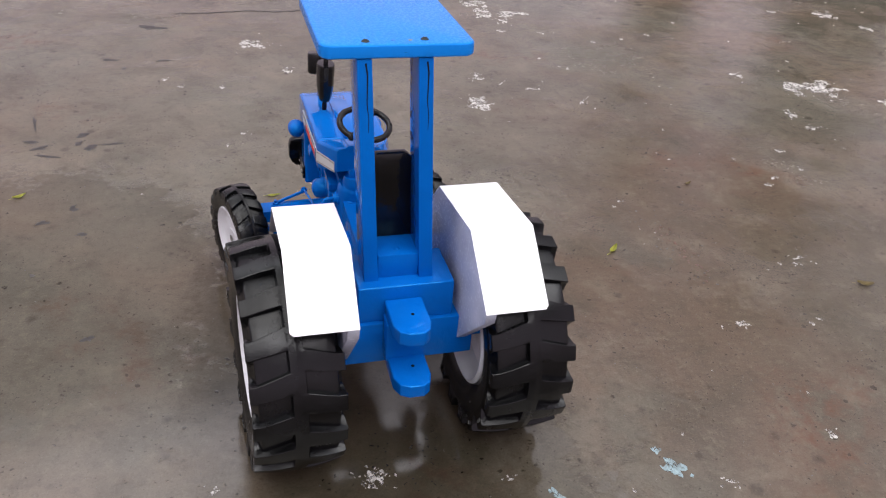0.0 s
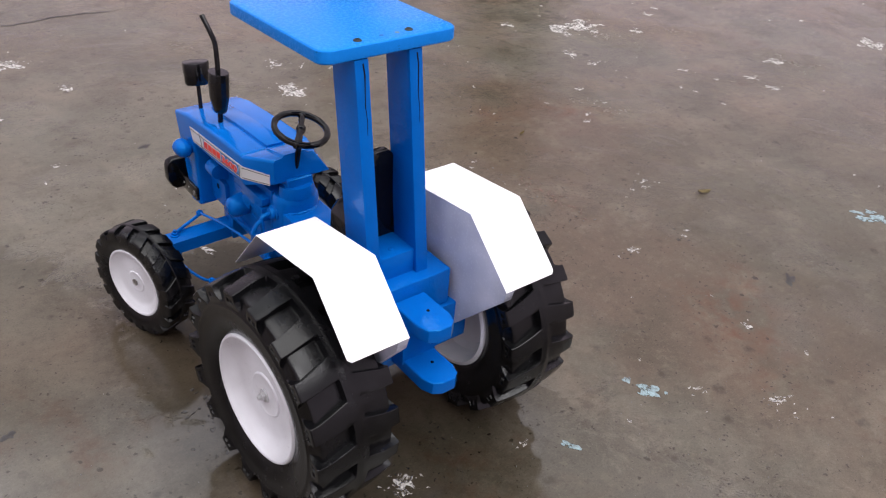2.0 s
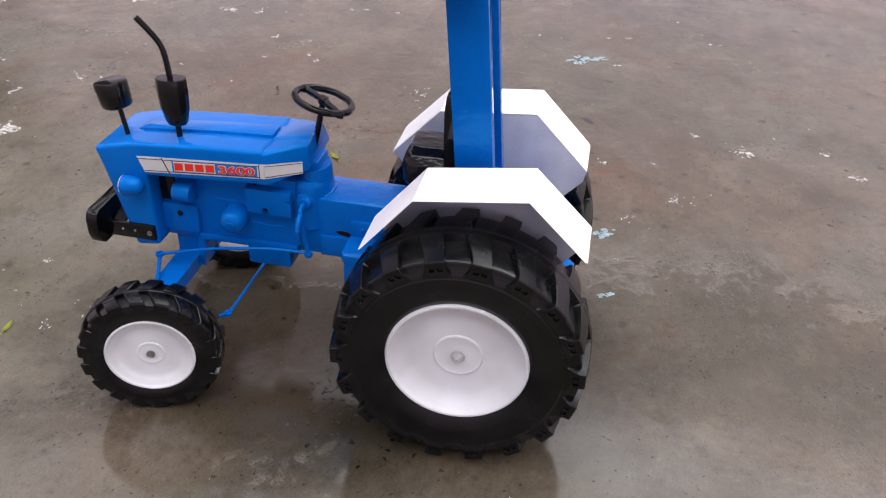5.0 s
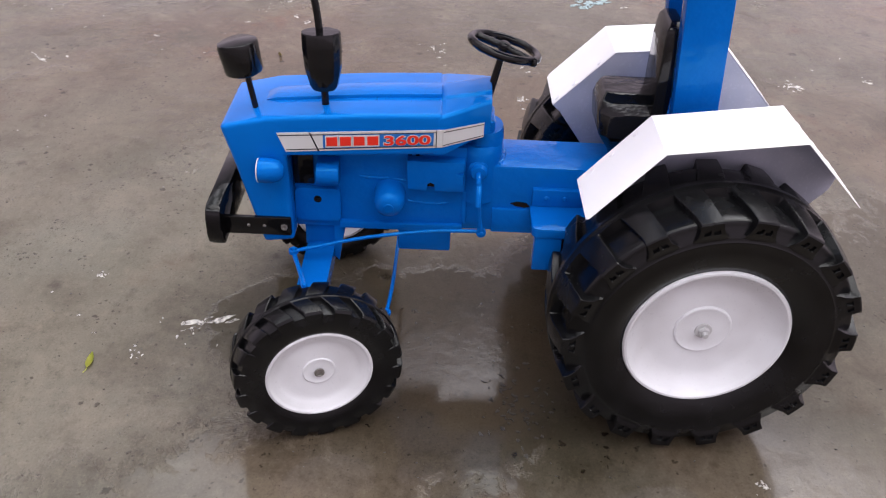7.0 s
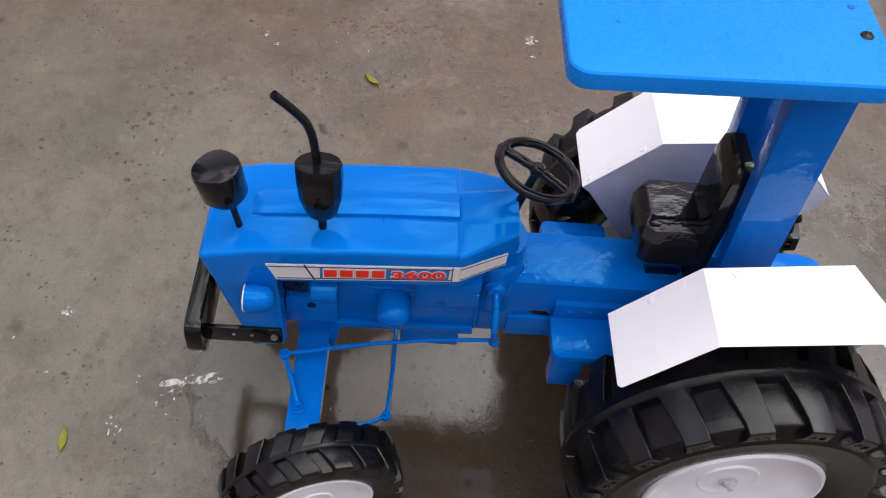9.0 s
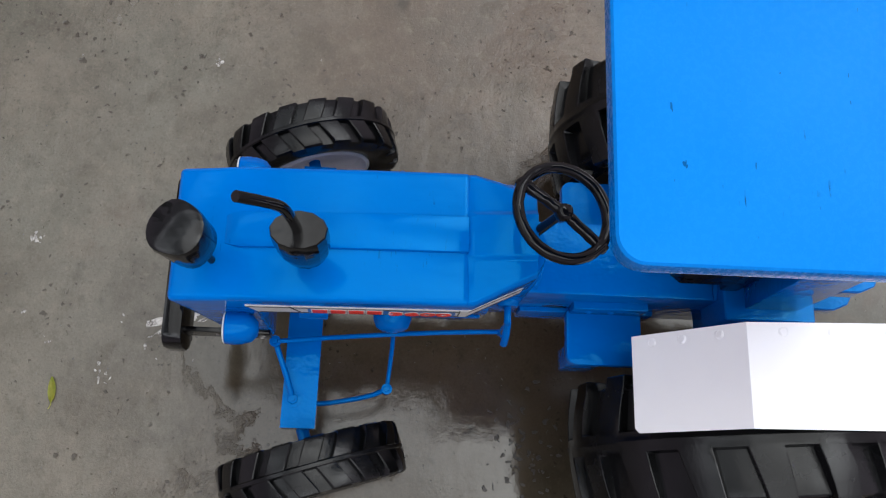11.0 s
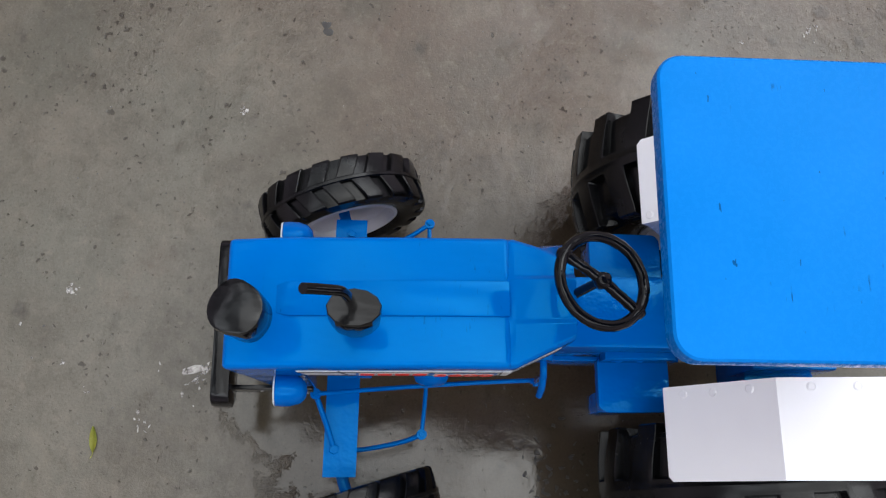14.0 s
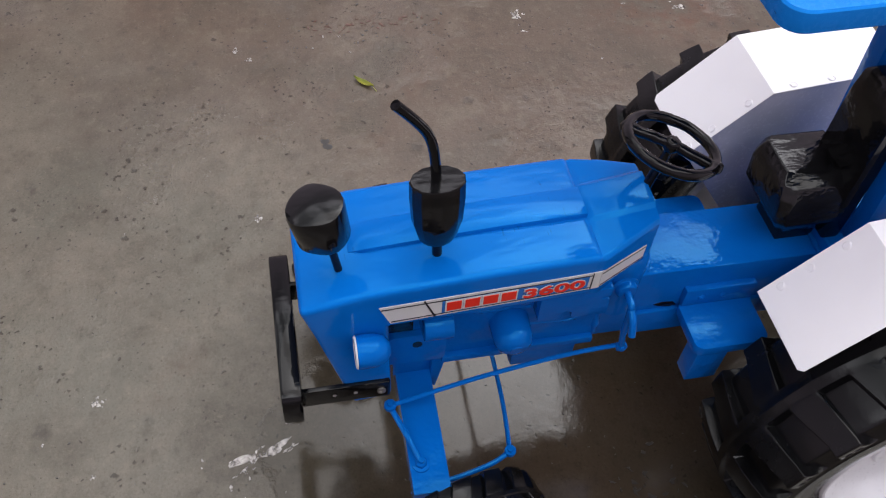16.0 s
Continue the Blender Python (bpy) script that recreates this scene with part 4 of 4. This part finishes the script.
rod("drag_link", [(-0.0708, 0.4202, 0.145), (-0.0695, 0.4, 0.150), (-0.066, 0.34, 0.164), (-0.062, 0.27, 0.173), (-0.0593, 0.2164, 0.1735)], 0.0021,
    [((-0.0708, 0.4202, 0.145), (0, 0, 1)), ((-0.0605, 0.2164, 0.1728), (-1, 0, 0))], label="thin blue steering drag link")
rod("steering_arm", [(-0.1205, 0.402, 0.1335), (-0.1, 0.409, 0.138), (-0.0708, 0.4202, 0.1425)], 0.0026)
rod("track_arm", [(-0.1205, 0.398, 0.086), (-0.118, 0.37, 0.084), (-0.111, 0.335, 0.086), (-0.104, 0.3165, 0.0905)], 0.0024, [((-0.104, 0.3165, 0.0905), (0, 0, 1))])
rod("track_arm", [(0.0885, 0.388, 0.086), (0.09, 0.365, 0.085), (0.1, 0.335, 0.086), (0.116, 0.309, 0.0905)], 0.0024, [((0.116, 0.309, 0.0905), (0, 0, 1))])
rod("track_rod", [(-0.104, 0.3165, 0.0885), (-0.05, 0.312, 0.093), (0.05, 0.31, 0.093), (0.116, 0.309, 0.0885)], 0.0022, label="thin blue track rod across the front")
bm = bmesh.new()
turned(bm, [(0.0, 0.006), (0.0075, 0.006), (0.009, 0.004), (0.0092, 0.001), (0.0115, 0.0), (0.0115, -0.004)], 22, along((-0.0455, 0.2232, 0.2405), (-1, 0, 0)))
part("steering_box_boss", bm, BLUE_WOOD, gearbox)
rod("drop_arm", [(-0.0455, 0.2232, 0.2405), (-0.0615, 0.2232, 0.2385), (-0.0635, 0.2225, 0.231), (-0.062, 0.2205, 0.2), (-0.0605, 0.2164, 0.1728)], 0.003, label="blue steering drop arm")
rod("side_lever", [(-0.0625, 0.2226, 0.235), (-0.072, 0.2228, 0.228), (-0.078, 0.223, 0.2165)], 0.0032)


# mudguards: a thick inner board and a thin bent sheet on top
def mudguard(side, xi, xo, xb, top, low, holes, skew=0.0):
    t = 0.0009
    n = len(top)
    c = 0.004
    first, last = (Vector(top[1]) - Vector(top[0])).normalized() * c, (Vector(top[-2]) - Vector(top[-1])).normalized() * c
    edge = [tuple(Vector(top[0]) + first)] + list(top[1:-1]) + [tuple(Vector(top[-1]) + last)]
    inset = xo - math.copysign(c, xo)
    bm = bmesh.new()
    cols = [(xi, top), (inset, top), (xo, edge)]
    up, dn = [[[bm.verts.new((x, y, z + h)) for y, z in line] for x, line in cols] for h in (0, -t)]
    for i in range(2):
        for j in range(n - 1):
            bm.faces.new((up[i][j], up[i][j + 1], up[i + 1][j + 1], up[i + 1][j]))
            bm.faces.new((dn[i][j], dn[i + 1][j], dn[i + 1][j + 1], dn[i][j + 1]))
        for j in (0, n - 1):
            bm.faces.new((up[i][j], up[i + 1][j], dn[i + 1][j], dn[i][j]))
    for i in (0, 2):
        for j in range(n - 1):
            bm.faces.new((up[i][j], dn[i][j], dn[i][j + 1], up[i][j + 1]))
    for v in bm.verts:
        v.co.x += skew * max(0.0, 0.03 - v.co.y)
    guard = part("mudguard", bm, WHITE, tractor, "white bent sheet mudguard over the rear tyre", 20)
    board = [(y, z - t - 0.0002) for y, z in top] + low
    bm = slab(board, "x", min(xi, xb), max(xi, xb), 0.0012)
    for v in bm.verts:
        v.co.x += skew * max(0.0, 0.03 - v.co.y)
    part("inner_board", bm, GREY_BOARD, guard, "pale blue-grey inner board")
    for y in holes:
        for (ya, za), (yb, zb) in zip(top, top[1:]):
            if yb <= y <= ya:
                k = (ya - y) / (ya - yb)
                nrm = Vector((0, -(zb - za), -(ya - yb))).normalized()
                nrm = nrm if nrm.z > 0 else -nrm
                flat_screw(guard, (xi + (xb - xi) * 0.5 + skew * max(0.0, 0.03 - y), y, za + (zb - za) * k), nrm, 0.0036, WHITE)
    return guard


mudguard(-1, -0.0745, -0.1515, -0.0885, [(0.1238, 0.2535), (0.061, 0.3285), (-0.0635, 0.3455), (-0.132, 0.2790)], [(-0.128, 0.262), (-0.05, 0.166), (0.06, 0.166), (0.112, 0.248)],
         (0.112, 0.095, 0.075, 0.035, 0.0, -0.04, -0.08, -0.1, -0.122))
mudguard(1, 0.066, 0.1445, 0.0795, [(0.1375, 0.2680), (0.0755, 0.3340), (-0.0475, 0.3425), (-0.1185, 0.2685)], [(-0.115, 0.252), (-0.03, 0.163), (0.06, 0.166), (0.129, 0.26)],
         (0.132, 0.115, 0.09, 0.055, 0.02, -0.02, -0.065, -0.085, -0.105), 0.075)


# ---- marks and leaves on the ground ----
def blot(name, x, y, rx, ry, turn, material, label, seed, ragged=0.35, pieces=1, thick=0.0009, category="stain"):
    """A flat, ragged spot with a few crumbs beside it."""
    rng = random.Random(seed)
    bm = bmesh.new()
    for k in range(pieces):
        ox, oy, s = (0, 0, 1.0) if k == 0 else (rng.uniform(-1.5, 1.5) * rx, rng.uniform(-1.6, 1.6) * ry, rng.uniform(0.12, 0.45))
        n = 26
        ph = [rng.uniform(0, 6.28) for _ in range(5)]
        amp = [rng.uniform(0.3, 1) * ragged / (i + 1) ** 0.6 for i in range(5)]
        ring_lo, ring_hi = [], []
        for i in range(n):
            a = 2 * math.pi * i / n
            r = 1 + sum(amp[j] * math.sin((j + 2) * a + ph[j]) for j in range(5)) + rng.uniform(-0.12, 0.12) * ragged * 2
            r = max(0.2, r)
            p = Vector((ox + rx * s * r * math.cos(a), oy + ry * s * r * math.sin(a), 0))
            ring_lo.append(bm.verts.new((p.x, p.y, 0.0001)))
            ring_hi.append(bm.verts.new((p.x * 0.97 + ox * 0.03, p.y * 0.97 + oy * 0.03, thick)))
        c = bm.verts.new((ox, oy, thick * 1.15))
        for i in range(n):
            j = (i + 1) % n
            bm.faces.new((ring_lo[i], ring_lo[j], ring_hi[j], ring_hi[i]))
            bm.faces.new((ring_hi[i], ring_hi[j], c))
    ob = part(name, bm, material, None)
    ob.matrix_world = pose(x, y, 0.0, 0, 0, turn)
    return tagged(ob, label, category)


def splash(x, y, a, b, turn, crumbs):
    """A dried white splash, half length a and half width b, with crumbs round it."""
    seed = int(abs(x) * 7919 + abs(y) * 6007)
    rng = random.Random(seed)
    SPLASHES.append((x, y, a, b, crumbs))
    long = max(a, b) / max(1e-6, min(a, b))
    blot("ground_mark", x, y, a * 0.64, b * 0.64, turn, CHALK, "chalky white splash dried on the concrete", seed, 0.3 + 0.12 * min(long, 3), 1 + crumbs + rng.randint(0, 1), 0.0006)


SPLASHES = []
splash(-0.082, 1.515, 0.0466, 0.0356, -4, 6)
splash(-0.009, 1.312, 0.0211, 0.0236, -5, 2)
splash(-0.179, 1.218, 0.0141, 0.0125, -6, 0)
splash(-0.182, 0.895, 0.0060, 0.0085, -5, 0)
splash(-0.145, 0.951, 0.0100, 0.0091, -6, 1)
splash(0.444, 1.048, 0.0437, 0.0422, -6, 8)
splash(0.493, 1.214, 0.0206, 0.0161, -4, 1)
splash(0.660, 1.727, 0.0320, 0.0402, -3, 3)
splash(0.715, 1.669, 0.0225, 0.0278, -3, 1)
splash(0.776, 1.744, 0.0445, 0.0264, -3, 3)
splash(0.656, 1.842, 0.0485, 0.0427, -2, 5)
splash(0.673, 1.577, 0.0195, 0.0157, -3, 0)
splash(0.622, 1.132, 0.0266, 0.0117, -5, 1)
splash(0.771, 1.264, 0.0065, 0.0135, -4, 0)
splash(1.259, 1.172, 0.0230, 0.0238, -4, 3)
splash(1.425, 1.070, 0.0794, 0.0601, -5, 9)
splash(1.260, 0.904, 0.0146, 0.0361, -6, 3)
splash(1.268, 0.817, 0.0316, 0.0111, -5, 2)
splash(1.464, 1.006, 0.0241, 0.0226, -5, 2)
splash(1.902, 1.667, 0.0386, 0.0434, -3, 4)
splash(1.973, 1.523, 0.0265, 0.0271, -3, 1)
splash(0.972, 0.559, 0.0121, 0.0126, -7, 1)
splash(1.095, 0.616, 0.0081, 0.0108, -7, 0)
splash(1.099, 0.710, 0.0161, 0.0133, -7, 0)
splash(0.636, 0.114, 0.0132, 0.0123, -11, 3)
splash(0.762, 0.093, 0.0076, 0.0079, -8, 0)
splash(0.847, 0.266, 0.0086, 0.0076, -10, 1)
splash(0.814, 0.271, 0.0081, 0.0054, -11, 0)
splash(0.579, 0.520, 0.0066, 0.0072, -9, 0)
splash(0.628, -0.149, 0.0112, 0.0086, -10, 2)
splash(0.429, -0.200, 0.0113, 0.0047, -13, 2)
splash(-0.043, -0.098, 0.0169, 0.0169, -12, 12)
splash(-0.316, 1.281, 0.0110, 0.0150, -5, 0)
splash(-0.279, 1.231, 0.0095, 0.0105, -3, 0)
splash(1.718, 1.712, 0.0200, 0.0209, -1, 0)
splash(1.037, 1.484, 0.0095, 0.0132, -3, 0)
splash(1.139, 1.513, 0.0085, 0.0139, -3, 0)
splash(0.934, 1.466, 0.0075, 0.0132, -4, 0)
splash(0.799, 1.549, 0.0090, 0.0133, -3, 0)
splash(2.140, 1.191, 0.0830, 0.0347, -17, 4)
splash(1.746, 1.043, 0.0168, 0.0194, -17, 0)
splash(1.589, 0.943, 0.0278, 0.0226, -18, 2)
splash(1.464, 0.660, 0.0201, 0.0085, -19, 1)
splash(1.370, 0.545, 0.0059, 0.0110, -20, 0)
splash(1.495, 0.570, 0.0122, 0.0103, -19, 0)
splash(0.512, -0.286, 0.0217, 0.0060, -23, 6)
splash(0.134, -0.137, 0.0060, 0.0047, -24, 1)
splash(1.823, 1.073, 0.0131, 0.0173, -18, 0)
splash(0.960, 0.688, 0.0059, 0.0082, -20, 0)
splash(1.597, 0.530, 0.0266, 0.0171, -40, 1)
splash(1.591, 0.447, 0.0312, 0.0143, -40, 2)
splash(1.769, 0.572, 0.0426, 0.0275, -39, 2)
splash(2.209, 0.503, 0.0562, 0.0597, -39, 4)
splash(2.339, 0.487, 0.0367, 0.0280, -38, 2)
splash(1.358, -0.185, 0.0099, 0.0079, -41, 1)
splash(1.157, -0.162, 0.0120, 0.0098, -42, 0)
splash(0.803, -0.335, 0.0096, 0.0117, -43, 1)
splash(0.651, -0.248, 0.0064, 0.0072, -45, 0)
splash(0.751, -0.436, 0.0170, 0.0228, -45, 6)
splash(0.290, -0.190, 0.0057, 0.0039, -45, 0)
splash(1.971, -0.041, 0.0266, 0.0348, -40, 2)
splash(1.372, 0.454, 0.0078, 0.0105, -40, 0)
splash(1.359, 0.583, 0.0064, 0.0112, -39, 0)
splash(1.998, 0.080, 0.0092, 0.0133, -41, 0)
splash(1.345, -0.132, 0.0067, 0.0085, -42, 0)
splash(0.406, -0.106, 0.0039, 0.0047, -40, 0)
splash(0.551, 1.182, 0.0028, 0.0304, -45, 1)
splash(0.722, 1.038, 0.0046, 0.0348, -41, 2)
splash(0.745, 1.729, 0.0360, 0.0387, -38, 4)
splash(0.668, 1.775, 0.0328, 0.0379, -38, 4)
splash(0.496, 1.238, 0.0156, 0.0155, -40, 1)
splash(0.437, 1.068, 0.0174, 0.0151, -41, 3)
splash(0.694, -0.646, 0.0210, 0.0133, -78, 3)
splash(-0.248, -0.081, 0.0072, 0.0045, -78, 2)
splash(0.786, -0.596, 0.0118, 0.0118, -78, 1)
splash(1.006, 0.587, 0.0096, 0.0126, -84, 0)
splash(0.601, 0.537, 0.0060, 0.0076, -85, 0)
splash(0.058, 0.700, 0.0055, 0.0062, -90, 2)
splash(-0.028, 0.543, 0.0360, 0.0100, -65, 3)
splash(-0.089, 0.614, 0.0025, 0.0076, -90, 2)
splash(-0.024, 0.699, 0.0030, 0.0021, -90, 1)
splash(-0.055, 0.669, 0.0030, 0.0021, -90, 1)
splash(0.865, 0.282, 0.0050, 0.0175, -84, 3)
splash(0.786, 0.100, 0.0076, 0.0070, -82, 0)
splash(0.279, 0.525, 0.0060, 0.0045, -85, 2)
splash(0.301, 0.113, 0.0016, 0.0015, -72, 0)
splash(0.248, 0.181, 0.0020, 0.0015, -90, 0)
splash(0.616, 0.387, 0.0030, 0.0030, -90, 0)
splash(0.646, -0.064, 0.0040, 0.0043, -97, 0)
splash(0.521, 0.011, 0.0025, 0.0030, -90, 0)
blot("paint_mark", 0.362, -0.162, 0.011, 0.018, 15, PALE_BLUE, "pale blue paint splash on the concrete", 3, 0.55, 3)
blot("paint_mark", 0.352, -0.128, 0.005, 0.007, 0, PALE_BLUE, "small pale blue paint spot on the concrete", 4, 0.4)
blot("paint_mark", 0.186, -0.178, 0.006, 0.009, 30, PALE_BLUE, "small pale blue paint spot on the concrete", 6, 0.5, 2)
blot("paint_mark", 1.17, -0.09, 0.03, 0.018, 130, PALE_BLUE, "worn pale blue paint patch on the concrete", 8, 0.6, 6)


def damp(x, y, a, b, turn):
    blot("damp_spot", x, y, a, b, turn, STAIN, "dark damp spot on the concrete", int(abs(x) * 5501 + abs(y) * 3307), 0.4, 1, 0.0004)


damp(-0.53, 0.615, 0.012, 0.006, 10), damp(-0.458, 0.565, 0.009, 0.006, 0), damp(-0.48, 0.66, 0.008, 0.009, 20), damp(-0.426, 0.257, 0.008, 0.007, 0), damp(-0.527, 0.444, 0.005, 0.004, 0)
damp(-0.488, 0.979, 0.012, 0.012, 20), damp(-0.468, 0.916, 0.014, 0.012, 150), damp(-0.493, 0.938, 0.006, 0.012, 0), damp(-0.59, 0.957, 0.016, 0.007, 0), damp(-0.57, 0.925, 0.018, 0.007, 15)
damp(-0.55, 0.885, 0.018, 0.006, 160), damp(-0.594, 1.054, 0.004, 0.026, 10), damp(-0.456, 1.423, 0.014, 0.01, 0), damp(-0.418, 1.361, 0.008, 0.007, 0), damp(-0.357, 1.667, 0.03, 0.018, 0)
damp(-0.321, 1.409, 0.022, 0.006, 5), damp(-0.423, 0.929, 0.02, 0.005, 10), damp(0.812, -0.111, 0.016, 0.009, 40), damp(0.033, 0.946, 0.012, 0.008, 20), damp(0.395, 0.43, 0.008, 0.007, 0)


def leaf(x, y, length, width, turn, material, curl, label):
    bm = bmesh.new()
    n = 9
    mid, lf, rt = [], [], []
    for i in range(n):
        t = i / (n - 1)
        w = width * math.sin(math.pi * min(1, t * 0.96 + 0.02)) ** 0.8 * (1 - 0.25 * t)
        px, z = (t - 0.5) * length, 0.0012 + curl * (t - 0.5) ** 2 * 4
        mid.append(bm.verts.new((px, 0, z)))
        lf.append(bm.verts.new((px, w, z + curl * 0.5 + 0.0008)))
        rt.append(bm.verts.new((px, -w, z + curl * 0.3 + 0.0008)))
    for i in range(n - 1):
        bm.faces.new((mid[i], mid[i + 1], lf[i + 1], lf[i]))
        bm.faces.new((rt[i], rt[i + 1], mid[i + 1], mid[i]))
    bmesh.ops.solidify(bm, geom=bm.faces[:], thickness=0.0003)
    tube(bm, [(-length * 0.5, 0, 0.002), (-length * 0.62, 0.001, 0.0015), (-length * 0.72, 0.003, 0.001)], 0.0004, 6)
    ob = part("leaf", bm, material)
    ob.matrix_world = pose(x, y, 0.0, 0, 0, turn)
    return tagged(ob, label, "leaf", "fallen leaves")


leaf(-0.105, 0.6585, 0.027, 0.0045, 5, LEAF, 0.001, "yellow-green fallen leaf on wet concrete")
leaf(0.508, 0.3655, 0.034, 0.0058, 45, LEAF, 0.003, "yellow fallen leaf on the concrete")
leaf(-0.582, 0.717, 0.026, 0.006, 30, LEAF, 0.003, "yellow fallen leaf on the concrete")
leaf(0.936, 0.18, 0.032, 0.008, -20, LEAF_OLD, 0.004, "brownish curled fallen leaf on the concrete")
leaf(0.785, 0.586, 0.018, 0.004, 20, LEAF_OLD, 0.003, "small brown fallen leaf on the concrete")


def scatter(name, label, spots, material, seed, thick):
    """Many small flat chips in one mesh."""
    rng = random.Random(seed)
    bm = bmesh.new()
    for x, y, r in spots:
        n, a0, q = rng.choice((6, 7, 9)), rng.uniform(0, 6.28), rng.uniform(0.25, 0.95)
        c, sn = math.cos(a0), math.sin(a0)
        lo, hi = [], []
        for i in range(n):
            a = 2 * math.pi * i / n
            u, w = r * rng.uniform(0.45, 1.4) * math.cos(a), q * r * rng.uniform(0.35, 1.2) * math.sin(a)
            px, py = x + u * c - w * sn, y + u * sn + w * c
            lo.append(bm.verts.new((px, py, 0.0)))
            hi.append(bm.verts.new((x + (px - x) * 0.85, y + (py - y) * 0.85, thick)))
        bm.faces.new(hi)
        for i in range(n):
            bm.faces.new((lo[i], lo[(i + 1) % n], hi[(i + 1) % n], hi[i]))
    return tagged(part(name, bm, material), label, "debris", kind="stuff")


rng = random.Random(5)
spots = []
for x, y, a, b, crumbs in SPLASHES:
    for _ in range(crumbs * 3):
        spots.append((x + rng.gauss(0, max(a, b) * 0.8), y + rng.gauss(0, max(a, b) * 0.8), rng.uniform(0.001, 0.003)))
for _ in range(130):
    spots.append((rng.uniform(0.4, 2.6), rng.uniform(-0.6, 2.4), rng.choice((0.0015, 0.002, 0.003, 0.005))))
for _ in range(120):
    spots.append((rng.uniform(0.7, 2.8), rng.uniform(0.7, 2.8), rng.choice((0.002, 0.003, 0.004, 0.006, 0.009))))
for _ in range(50):
    spots.append((rng.uniform(-0.9, 0.4), rng.uniform(-0.3, 2.4), rng.choice((0.001, 0.0015, 0.002))))
scatter("chalk_crumbs", "small white chips and droppings scattered on the concrete", spots, CHALK, 8, 0.0007)
spots = [(rng.uniform(-0.9, 1.4), rng.uniform(-0.6, 1.6), rng.choice((0.0006, 0.0008, 0.001, 0.0014))) for _ in range(1500)]
spots += [(-0.145 + rng.gauss(0, 0.03), 0.165 + rng.gauss(0, 0.022), rng.uniform(0.0012, 0.0042)) for _ in range(80)]
spots += [(0.64 + rng.gauss(0, 0.03), rng.uniform(0.22, 0.5), rng.uniform(0.001, 0.003)) for _ in range(50)]
scatter("dark_grit", "dark grit and small stones on the wet concrete", spots, STAIN, 9, 0.0008)
spots = [(0.642 + rng.gauss(0, 0.009), rng.uniform(0.24, 0.43), rng.uniform(0.0012, 0.0045)) for _ in range(46)]
scatter("rust_specks", "reddish brown rust specks in a trail on the concrete", spots, RUST, 12, 0.0006)


def crack(line, seed):
    """A hairline in the concrete: a thin dark sliver of uneven width along a wandering line."""
    rng = random.Random(seed)
    bm = bmesh.new()
    up, dn = [], []
    pts = bend([(x, y, 0) for x, y in line], 14)
    for i, p in enumerate(pts):
        w = 0.0016 * rng.uniform(0.5, 1.6) * min(1.0, 0.25 + 8 * min(i, len(pts) - 1 - i) / len(pts))
        q = Vector((p.x + rng.uniform(-0.003, 0.003), p.y + rng.uniform(-0.0045, 0.0045), 0.0008))
        up.append(bm.verts.new(q + Vector((0, w * 2.2, 0))))
        dn.append(bm.verts.new(q - Vector((0, w * 2.2, 0))))
    for i in range(len(pts) - 1):
        bm.faces.new((dn[i], dn[i + 1], up[i + 1], up[i]))
    return tagged(part("crack", bm, STAIN), "dark hairline crack across the concrete yard", "crack")


crack([(-0.6, 2.02), (-0.48, 1.997), (-0.365, 1.99), (-0.189, 1.975), (-0.103, 1.95), (0.018, 1.9)], 1)
crack([(-0.296, 1.79), (-0.173, 1.789), (-0.074, 1.803), (0.018, 1.79), (0.15, 1.806), (0.278, 1.786)], 2)
